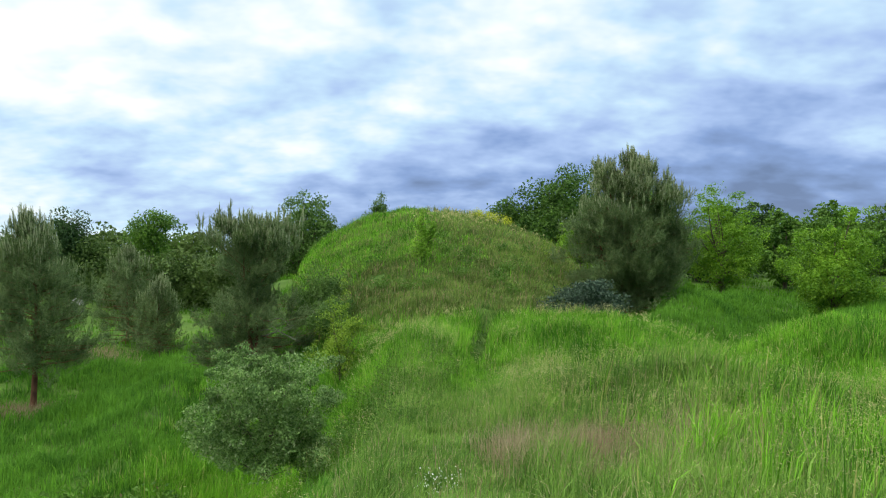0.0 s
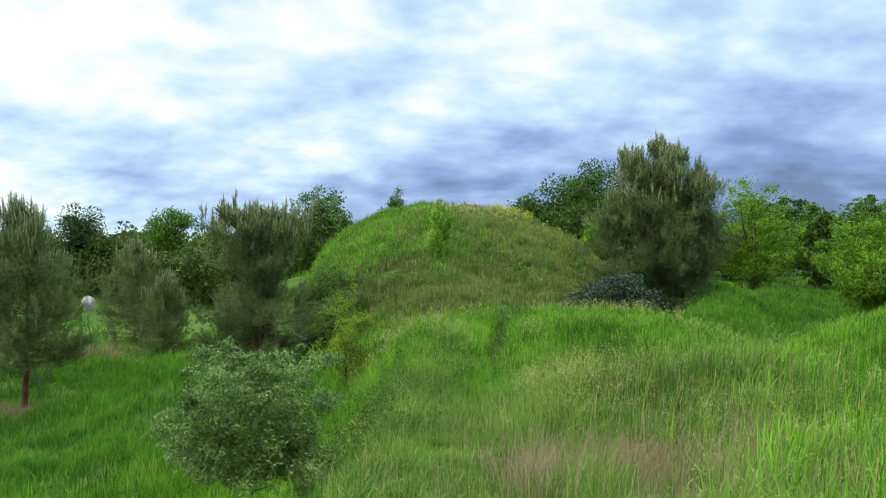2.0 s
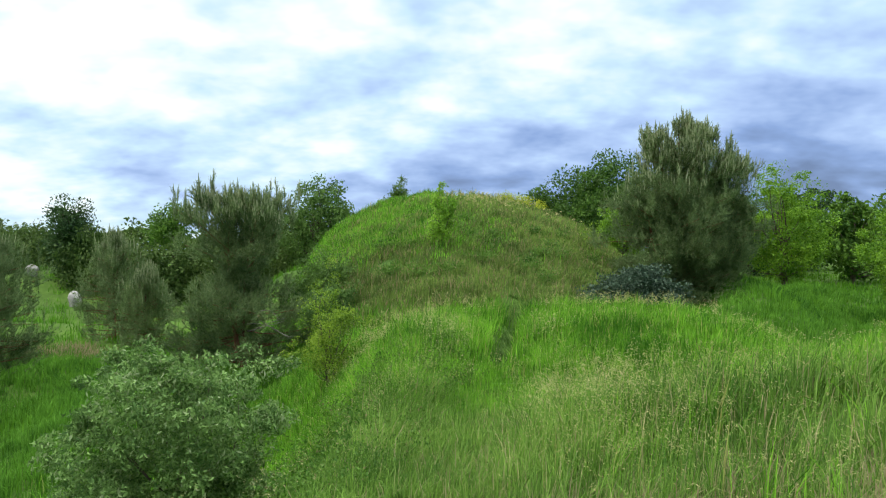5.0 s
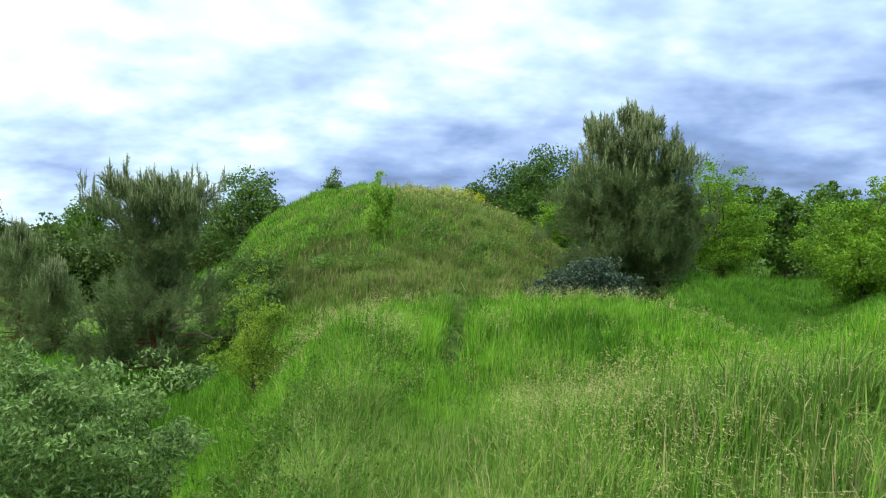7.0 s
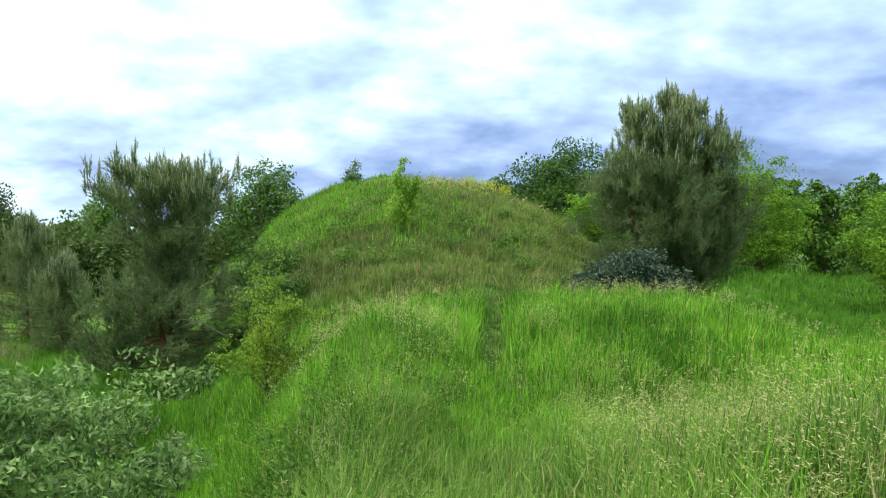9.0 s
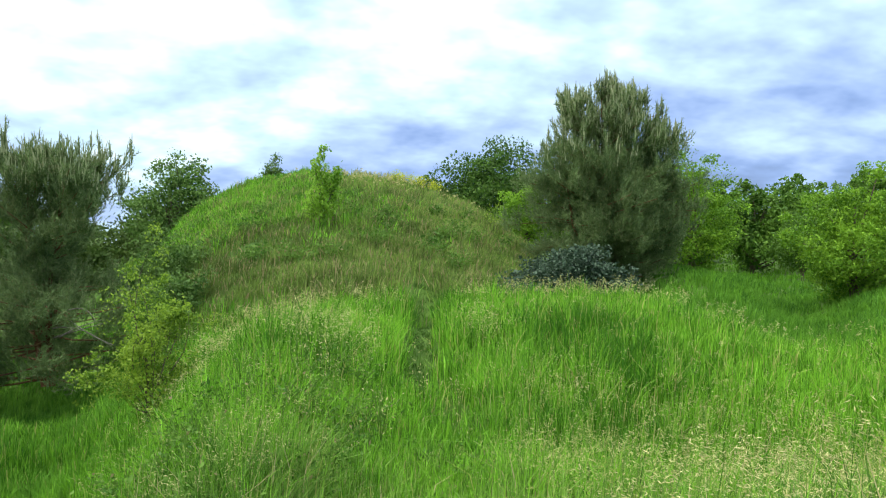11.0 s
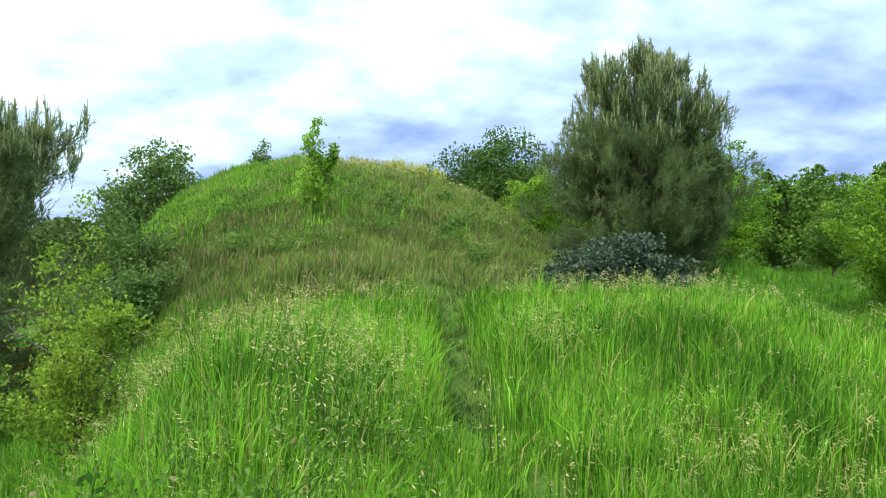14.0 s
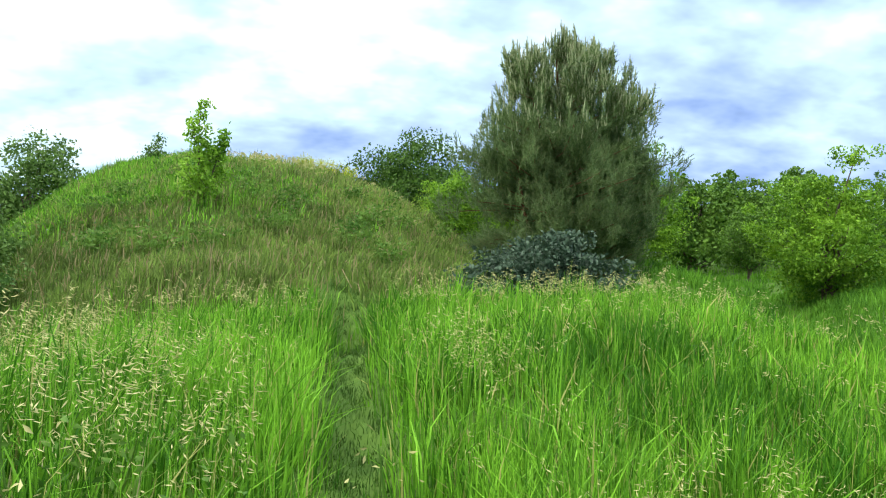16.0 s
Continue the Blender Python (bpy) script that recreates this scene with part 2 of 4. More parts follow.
def land(x, y):
    x, y = np.asarray(x, float), np.asarray(y, float)
    z = np.interp(y, LINE_Y, LINE_Z)
    # the ditch on the west side of the bank
    edge = np.interp(y, [-10, 0, 8, 12, 16, 22, 30, 45], [-2.0, -1.0, -0.20, -0.05, -0.3, -0.9, -3.0, -8.0])
    floor_z = np.interp(y, [-10, 4, 9, 13, 17, 21, 26, 32, 60, 90], [-0.6, -1.4, -2.3, -2.6, -2.4, -2.25, -2.2, -1.9, -1.0, 0.4])
    k = step(0.0, np.interp(y, [0, 8, 16, 24], [4.0, 2.8, 2.8, 4.0]), edge - x)
    z = z * (1 - k) + floor_z * k
    # a spur along the ditch, and the rise at its far end
    z = z + 0.70 * np.exp(-((x + 7.0) / 1.2) ** 2) * step(14, 19, y) * step(34, 27, y) - 0.15 * bell(x, y, -10.9, 21.0, 1.6, 2.0)
    z = z + 1.55 * bell(x, y, -24.6, 51.0, 4.6, 5.0)
    # far west rises again
    z = z + 1.9 * step(22, 34, -x) * step(120, 20, y)
    # hollow on the east side, then the eastern bank
    z = z - 0.85 * bell(x, y, 6.0, 14.0, 2.6, 1.8) - 0.45 * bell(x, y, 3.4, 13.4, 2.0, 1.4)
    bank = np.interp(x, [7.7, 8.5, 9.4, 12.5, 18], [0.0, 0.30, 0.54, 0.60, 0.4])
    z = z + bank * np.exp(-((y - 18.3) / np.where(y < 18.3, 2.8, 2.0)) ** 2)
    z = z + 0.60 * step(6.5, 11.0, x) * step(19.0, 11.0, y) * step(-6, 2, y)
    # low humps crossing the way
    z = z + 0.60 * bell(x, y, 3.4, 9.7, 2.4, 0.95) * step(0.6, 1.6, x)
    z = z + 0.46 * bell(x, y, 0.0, 15.0, 0.85, 2.0)
    crest = np.interp(x, [-0.5, 0.6, 2.2, 4.5, 6.2, 8.0, 9.5], [0.0, 0.28, 0.42, 0.42, 0.30, 0.10, 0.0])
    z = z + crest * np.exp(-((y - 19.3 - 0.10 * x) / np.where(y < 19.3 + 0.10 * x, 2.0, 2.6)) ** 2)
    z = z + 0.75 * bell(x, y, 10.6, 29.0, 2.0, 4.2) - 0.75 * bell(x, y, 24.0, 45.0, 10.0, 9.0)
    z = z - 0.26 * np.exp(-((x - track_x(y)) / 0.22) ** 2) * step(15.6, 17.2, y) * step(23.5, 21.5, y)
    across, along = (x - 7.8) * 0.835 - (y - 18) * 0.55, (x - 7.8) * 0.55 + (y - 18) * 0.835
    z = z - 1.15 * np.exp(-(across / 1.7) ** 2) * step(-5, 5, along) * step(28, 16, along)
    z = z - 0.9 * bell(x, y, 8.4, 29.3, 1.6, 3.0)
    # the great mound
    z = z + 4.35 * np.clip(1 - mound_r(x, y), 0, 1) ** 0.75
    z = z + (0.34 * ripple(x, y, 2.1) + 0.10 * ripple(y, x, 0.9)) * step(3.5, 6.5, -x) * step(60, 40, y)
    return z + 0.05 * ripple(x, y, 1.1) + (0.12 * ripple(x, y, 4.0) + 0.10 * ripple(y, x, 1.7)) * step(1.0, 5.0, np.abs(x - track_x(y)))


def mesh_np(name, co, faces, material):
    """A mesh from arrays of corners and of equal-sided faces."""
    co, faces = np.asarray(co, np.float32), np.asarray(faces, np.int32)
    me = bpy.data.meshes.new(name)
    k = faces.shape[1]
    me.vertices.add(len(co))
    me.vertices.foreach_set("co", co.ravel())
    me.loops.add(faces.size)
    me.loops.foreach_set("vertex_index", faces.ravel())
    me.polygons.add(len(faces))
    me.polygons.foreach_set("loop_start", np.arange(0, faces.size, k, dtype=np.int32))
    me.update(calc_edges=True)
    me.materials.append(material)
    return me


def part(name, me, parent, label=""):
    ob = new(name, me)
    ob.parent = parent
    if label:
        tagged(ob, label)
    return ob


def graded(lo, hi, fine_lo, fine_hi, fine, grow=1.13):
    v = list(np.arange(fine_lo, fine_hi + fine / 2, fine))
    s = fine
    while v[-1] < hi:
        s *= grow
        v.append(min(v[-1] + s, hi))
    s = fine
    while v[0] > lo:
        s *= grow
        v.insert(0, max(v[0] - s, lo))
    return np.array(v)


def build_ground():
    gx, gy = graded(-2600, 2600, -9, 13, 0.16), graded(-300, 3200, -4, 38, 0.18)
    xx, yy = np.meshgrid(gx, gy)
    co = np.stack([xx, yy, land(xx, yy)], -1).reshape(-1, 3)
    nx, ny = len(gx), len(gy)
    i = (np.arange(ny - 1)[:, None] * nx + np.arange(nx - 1)[None, :]).ravel()
    me = mesh_np("ground", co, np.stack([i, i + 1, i + nx + 1, i + nx], 1), M_SOIL)
    me.polygons.foreach_set("use_smooth", np.ones(len(me.polygons), bool))
    tagged(new("ground", me), "grassy earth bank, ditch and tall burial-like mound of turf", "ground", kind="structure")


build_ground()


# ---- grass ----
def blades(x, y, h, w, lean, wind=(0.08, 0.02), sink=0.03, away_from=None):
    """Bent tapering blades, one five-cornered strip each; in a tuft they lean away from its middle."""
    n = len(x)
    z = land(x, y) - sink
    a, b = RNG.uniform(0, 2 * np.pi, n), RNG.uniform(0, 2 * np.pi, n)
    if away_from is not None:
        b = np.arctan2(away_from[1], away_from[0]) + RNG.normal(0, 0.7, n)
    side = np.stack([np.cos(a), np.sin(a), np.zeros(n)], 1) * (w / 2)[:, None]
    amount = np.abs(RNG.normal(0, 1, n)) * lean * h
    out = np.stack([np.cos(b) * amount + wind[0] * h, np.sin(b) * amount + wind[1] * h, np.zeros(n)], 1)
    base = np.stack([x, y, z], 1)
    up = np.zeros((n, 3))
    up[:, 2] = h
    mid = base + up * 0.55 + out * 0.28
    tip = base + up * (1 - 0.35 * np.clip(amount / h, 0, 1.6))[:, None] + out
    co = np.stack([base - side, base + side, mid + side * 0.8, mid - side * 0.8, tip], 1).reshape(-1, 3)
    o = np.arange(n)[:, None] * 5
    f = np.stack([o + [0, 1, 2], o + [0, 2, 3], o + [3, 2, 4]], 1).reshape(-1, 3)
    return co, f


def near_track(x, y):
    return np.abs(x - track_x(y))


def grow(n, x0, x1, y0, y1, keep):
    """n places in a rectangle, kept by a chance that the ground gives."""
    px, py = np.empty(0), np.empty(0)
    while len(px) < n:
        x, y = RNG.uniform(x0, x1, n * 2), RNG.uniform(y0, y1, n * 2)
        ok = RNG.uniform(0, 1, n * 2) < keep(x, y)
        px, py = np.concatenate([px, x[ok]]), np.concatenate([py, y[ok]])
    return px[:n], py[:n]


def on_mound(x, y):
    return step(1.06, 0.93, mound_r(x, y))


def grass_sheet(name, label, n, box, keep, height, width, lean, material, wind=(0.08, 0.02), per=16, tuft=0.10):
    """Grass in tufts: each tuft has its own height, and its outer blades lean outwards."""
    k = n // per
    tx, ty = grow(k, *box, keep)
    tall_by, wide_by = RNG.uniform(0.62, 1.15, k), RNG.uniform(0.5, 1.5, k) * tuft
    i = RNG.integers(0, k, n)
    dx, dy = RNG.normal(0, 1, n) * wide_by[i], RNG.normal(0, 1, n) * wide_by[i]
    x, y = tx[i] + dx, ty[i] + dy
    h = np.maximum(height(x, y), 0.05) * tall_by[i] * RNG.uniform(0.55, 1.2, n)
    w = width(x, y) * RNG.uniform(0.6, 1.3, n)
    co, f = blades(x, y, h, w, lean, wind, away_from=(dx, dy))
    return tagged(new(name, mesh_np(name, co, f, material)), label, "grass", kind="stuff")


def away(x, y):
    """Distance from the way walked."""
    return np.hypot(np.maximum(np.abs(x - 0.3) - 0.2, 0), np.maximum(np.maximum(y - 12.5, -1 - y), 0))


def thick(x, y):
    return 0.0075 + 0.0014 * away(x, y)


def tall(x, y):
    t = near_track(x, y)
    worn = np.where(y > 16, step(0.05, 0.22, t), step(0.2, 0.8, t))
    verge = (1 - 0.55 * step(-0.3, -0.9, x) * step(13.5, 11.5, y)) * (1 - 0.55 * bell(x, y, 0.30, 14.2, 0.45, 0.9))
    return np.where(y > 16, 0.10, np.where(y < 8.5, 0.13, 0.24)) * verge + 0.27 * worn * verge + 0.09 * worn * (ripple(x, y, 0.8) + ripple(y, x, 0.25))


def tussock(x, y):
    """Chance that a blade stands here: grass grows in tufts."""
    return np.clip(0.62 + 0.5 * ripple(x, y, 0.3), 0.1, 1)


def fresh_zone(x, y):
    return np.clip(step(11.0, 14.2, y + 0.22 * x) + step(-1.0, -3.0, x), 0, 1)


grass_sheet("fresh_grass", "tall fresh green grass over the humps and hollow", 250000, (-7, 13, 3, 24),
            lambda x, y: fresh_zone(x, y) * (1 - on_mound(x, y)) * step(-7, -4.5, x) * step(13, 10, x) * step(24, 21, y) * step(2, 5, y) * np.where(y > 15.6, step(0.20, 0.34, near_track(x, y)), 1.0) * tussock(x, y) / (1 + 0.10 * away(x, y)) ** 1.2,
            lambda x, y: 0.06 + tall(x, y) * 0.95, lambda x, y: 0.85 * thick(x, y), 0.36, M_FRESH, (0.04, 0.01), 16, 0.09)
grass_sheet("meadow_grass", "meadow grass mixed with dry stalks beside the footpath", 190000, (-7, 13, -5, 15),
            lambda x, y: step(-7, -3, x) * step(13, 9, x) * step(-5, -2, y) * (1 - 0.8 * fresh_zone(x, y)) * 1.0 * tussock(x, y) / (0.6 + 0.25 * away(x, y)) ** 1.2,
            tall, thick, 0.5, M_MIXED, (0.08, 0.02), 16, 0.08)
# short path grass; its dark tone paints in the shade of the parted blades
grass_sheet("path_grass", "short trodden grass on the footpath, coloured dark for the shade of the parted grass", 9000, (0, 3.2, 15.8, 23.2),
            lambda x, y: step(0.4, 0.1, near_track(x, y)),
            lambda x, y: 0.11 + 0 * x, lambda x, y: 0.007 + 0 * x, 0.6, M_TROD_SHADE, (0.05, 0.02), 10, 0.05)
grass_sheet("mound_grass", "olive and brownish grass covering the mound", 95000, (-12, 14, 20.0, 46),
            lambda x, y: on_mound(x, y) * step(47, 24, y) * np.where(y < 23.6, step(0.22, 0.42, near_track(x, y)), 1.0) * np.clip(0.6 + 0.8 * ripple(y, x, 0.2), 0.1, 1),
            lambda x, y: 0.32 + 0.11 * ripple(x, y, 0.9) + 0.12 * ripple(y, x, 0.3), lambda x, y: 0.020 + 0.0006 * (y - 20), 0.5, M_MOUND, (0.08, 0.02), 18, 0.2)
grass_sheet("ditch_grass", "thick soft green grass lining the ditch", 170000, (-17, -0.6, 3, 34),
            lambda x, y: (1 - on_mound(x, y)) * step(-0.5, -2.0, x) * step(-17, -13, x) * step(34, 28, y) * np.clip(0.6 + 0.5 * ripple(x, y, 0.5), 0.1, 1) / (1 + 0.05 * away(x, y)),
            lambda x, y: 0.38 + 0.12 * ripple(y, x, 0.8), lambda x, y: 0.010 + 0.0012 * away(x, y), 0.42, M_DITCH, (0.05, 0.02), 18, 0.13)
grass_sheet("hollow_grass", "thick soft green grass in the eastern hollow and valley", 90000, (6.0, 24, 12.5, 42),
            lambda x, y: (1 - on_mound(x, y)) * step(6.0, 8.5, x) * step(24, 19, x) * step(42, 34, y) * step(12.5, 15, y) * np.clip(0.65 + 0.4 * ripple(x, y, 0.6), 0.1, 1) / (1 + 0.04 * away(x, y)),
            lambda x, y: 0.34 + 0.10 * ripple(y, x, 0.8), lambda x, y: 0.009 + 0.0012 * away(x, y), 0.42, M_DITCH, (0.05, 0.02), 18, 0.15)
grass_sheet("flank_grass", "bright green grass on the mound's upper western flank", 30000, (-11, 4, 24, 45),
            lambda x, y: on_mound(x, y) * step(3.5, -2.5, x + 0.25 * (y - 34)) * step(25, 31, y) * np.clip(0.5 + 0.7 * ripple(x, y, 0.7), 0.05, 1),
            lambda x, y: 0.40 + 0.10 * ripple(x, y, 0.9), lambda x, y: 0.022 + 0.0006 * (y - 20), 0.4, M_FRESH, (0.03, 0.01), 14, 0.2)
grass_sheet("valley_grass", "bright grass in the ditch and on the far slopes", 120000, (-34, 46, -5, 62),
            lambda x, y: (1 - on_mound(x, y)) * (1 - step(-6.5, -4, x) * step(13, 10, x) * step(23, 20, y)) * step(64, 16, y) * step(-5, -1, y),
            lambda x, y: 0.42 + 0.12 * ripple(x, y, 1.5), lambda x, y: 0.014 + 0.0007 * y, 0.4, M_VALLEY, (0.05, 0.02), 16, 0.28)


def seed_heads(name, label, n, box, keep, height, size=1.0):
    """Thin dry stalks, each with a loose panicle of small grains."""
    x, y = grow(n, *box, keep)
    h = height * RNG.uniform(0.7, 1.2, n)
    co, f = blades(x, y, h, np.full(n, 0.003) + 0.0005 * away(x, y), 0.34, (0.10, 0.03))
    tips = co.reshape(n, 5, 3)[:, 4]
    mids = co.reshape(n, 5, 3)[:, 2]
    m = 13
    t = RNG.uniform(0.0, 1.0, (n, m, 1))
    c = tips[:, None] * t + (tips * 0.50 + mids * 0.50)[:, None] * (1 - t)
    away_d = RNG.normal(0, 1, (n, m, 3)) * np.array([1, 1, 0.35])
    c = c + away_d * 0.030 * size * (1.3 - t)
    s = (0.0036 + 0.0006 * away(x, y))[:, None, None] * size
    d1, d2 = away_d + np.array([0.5, 0.1, -0.5]), RNG.normal(0, 1, (n, m, 3))
    d1 = d1 / np.linalg.norm(d1, axis=-1, keepdims=True) * s * 2.6 * RNG.uniform(0.7, 1.3, (n, m, 1))
    d2 = d2 / np.linalg.norm(d2, axis=-1, keepdims=True) * s * 0.45
    q = np.stack([c - d1, c + d2, c + d1, c - d2], 2).reshape(-1, 3)
    o = np.arange(n * m)[:, None] * 4 + len(co)
    g = np.stack([o + [0, 1, 2], o + [0, 2, 3]], 1).reshape(-1, 3)
    me = mesh_np(name, np.concatenate([co, q]), np.concatenate([f, g]), M_STRAW)
    me.materials.append(M_FRESH)
    me.polygons.foreach_set("material_index", np.concatenate([np.ones(len(f), np.int32), np.zeros(len(g), np.int32)]))
    ob = new(name, me)
    return tagged(ob, label, "grass", kind="stuff")


grass_sheet("dry_grass", "patch of reddish dry grass beside the footpath", 7000, (-1, 6, 3, 10),
            lambda x, y: np.clip(bell(x, y, 1.7, 6.6, 0.75, 0.8) + 0.25 * bell(x, y, 3.4, 7.6, 1.2, 0.9) + 0.006, 0, 1),
            lambda x, y: 0.45 + 0 * x, lambda x, y: 0.005 + 0 * x, 0.45, M_DRY)
grass_sheet("reed_grass", "long light-green broad-bladed grass on the eastern bank", 6500, (1.5, 11, 2, 11),
            lambda x, y: np.clip(bell(x, y, 4.6, 6.5, 1.6, 2.2) + 0.7 * bell(x, y, 7.5, 8.5, 2.5, 2.0), 0, 1),
            lambda x, y: 0.66 + 0 * x, lambda x, y: 0.015 + 0 * x, 0.3, M_FRESH)
grass_sheet("dry_grass", "thin dry grass and litter on trodden spots of the ditch", 5000, (-17, -8, 17, 35),
            lambda x, y: np.clip(bell(x, y, -13.9, 31.0, 1.7, 1.1) + 0.9 * bell(x, y, -11.2, 21.0, 0.8, 0.7), 0, 1),
            lambda x, y: 0.40 + 0 * x, lambda x, y: 0.014 + 0 * x, 0.6, M_DRY)
seed_heads("seed_grass", "pale dry seed heads standing over the meadow grass", 3300, (-3, 8, 2, 14),
           lambda x, y: step(0.45, 0.8, near_track(x, y)) * np.clip(0.045 + bell(x, y, 1.6, 9.6, 1.0, 1.3) + bell(x, y, 2.6, 12.4, 1.2, 0.8) + 0.9 * bell(x, y, 0.1, 12.1, 0.35, 0.8) + 0.10 * bell(x, y, 4, 7, 2.5, 2.5), 0, 1), 0.66)
seed_heads("seed_grass", "straw-coloured seed heads along the crest of the humps", 2400, (-3, 9, 12, 21.5),
           lambda x, y: step(0.4, 0.6, near_track(x, y)) * np.clip(0.010 + 0.36 * bell(x, y, -0.5, 16.8, 0.9, 0.8) + bell(x, y, 1.3, 14.9, 0.28, 0.35) + 0.4 * bell(x, y, 0.45, 15.1, 0.35, 0.6) + 0.14 * bell(x, y, 4.5, 20.8, 2.6, 0.5) + 0.5 * bell(x, y, 2.1, 17.2, 0.3, 0.4) + 0.2 * bell(x, y, 3.0, 15.0, 1.7, 0.40) + 0.5 * bell(x, y, 5.0, 14.0, 1.1, 0.8) + 0.7 * bell(x, y, 0.6, 13.5, 0.2, 0.3), 0, 1), 0.62)
seed_heads("seed_grass", "fringe of dry seed heads along the edge of the hollow", 700, (1.2, 11, 8.5, 13),
           lambda x, y: np.exp(-((y - 10.0 - 0.12 * x) / 0.45) ** 2), 0.55)
seed_heads("seed_grass", "thin dry seed heads on the top of the mound", 260, (-4, 8, 36, 44),
           lambda x, y: bell(x, y, 2.4, 40, 2.0, 2) + 0.01, 0.42, 1.0)


# ---- trees and bushes ----
def tube(points, radii, sides=7):
    """A tapering limb along points."""
    pts = np.asarray(points, float)
    co, faces = [], []
    ang = np.arange(sides) * 2 * np.pi / sides
    for i, p in enumerate(pts):
        d = pts[min(i + 1, len(pts) - 1)] - pts[max(i - 1, 0)]
        d = d / (np.linalg.norm(d) + 1e-9)
        u = np.cross(d, (0.31, 0.95, 0.02))
        u /= np.linalg.norm(u) + 1e-9
        v = np.cross(d, u)
        co.append(p + radii[i] * (np.cos(ang)[:, None] * u + np.sin(ang)[:, None] * v))
    for i in range(len(pts) - 1):
        for j in range(sides):
            k = (j + 1) % sides
            faces.append((i * sides + j, i * sides + k, (i + 1) * sides + k, (i + 1) * sides + j))
    return np.concatenate(co), np.array(faces)


def join(pieces):
    co, fa, o = [], [], 0
    for c, f in pieces:
        co.append(c)
        fa.append(f + o)
        o += len(c)
    return np.concatenate(co), np.concatenate(fa)


def bent(a, b, n=5, sag=0.08):
    a, b = np.asarray(a, float), np.asarray(b, float)
    t = np.linspace(0, 1, n)[:, None]
    p = a + (b - a) * t
    w = RNG.normal(0, 1, 3) * sag * np.linalg.norm(b - a)
    return p + np.sin(np.pi * t) * w


def leaves(centres, size, up=0.3, ratio=0.55):
    """Folded diamond leaves at the given places."""
    n = len(centres)
    d = RNG.normal(0, 1, (n, 3))
    d[:, 2] += up
    d /= np.linalg.norm(d, axis=1, keepdims=True)
    e = RNG.normal(0, 1, (n, 3))
    e -= d * np.sum(e * d, 1, keepdims=True)
    e /= np.linalg.norm(e, axis=1, keepdims=True)
    s = (size * RNG.uniform(0.6, 1.3, n))[:, None]
    nrm = np.cross(d, e) * s * 0.12
    co = np.stack([centres - d * s / 2, centres + e * s * ratio / 2 + nrm, centres + d * s / 2, centres - e * s * ratio / 2 + nrm], 1).reshape(-1, 3)
    o = np.arange(n)[:, None] * 4
    return co, np.stack([o + [0, 1, 2], o + [0, 2, 3]], 1).reshape(-1, 3)


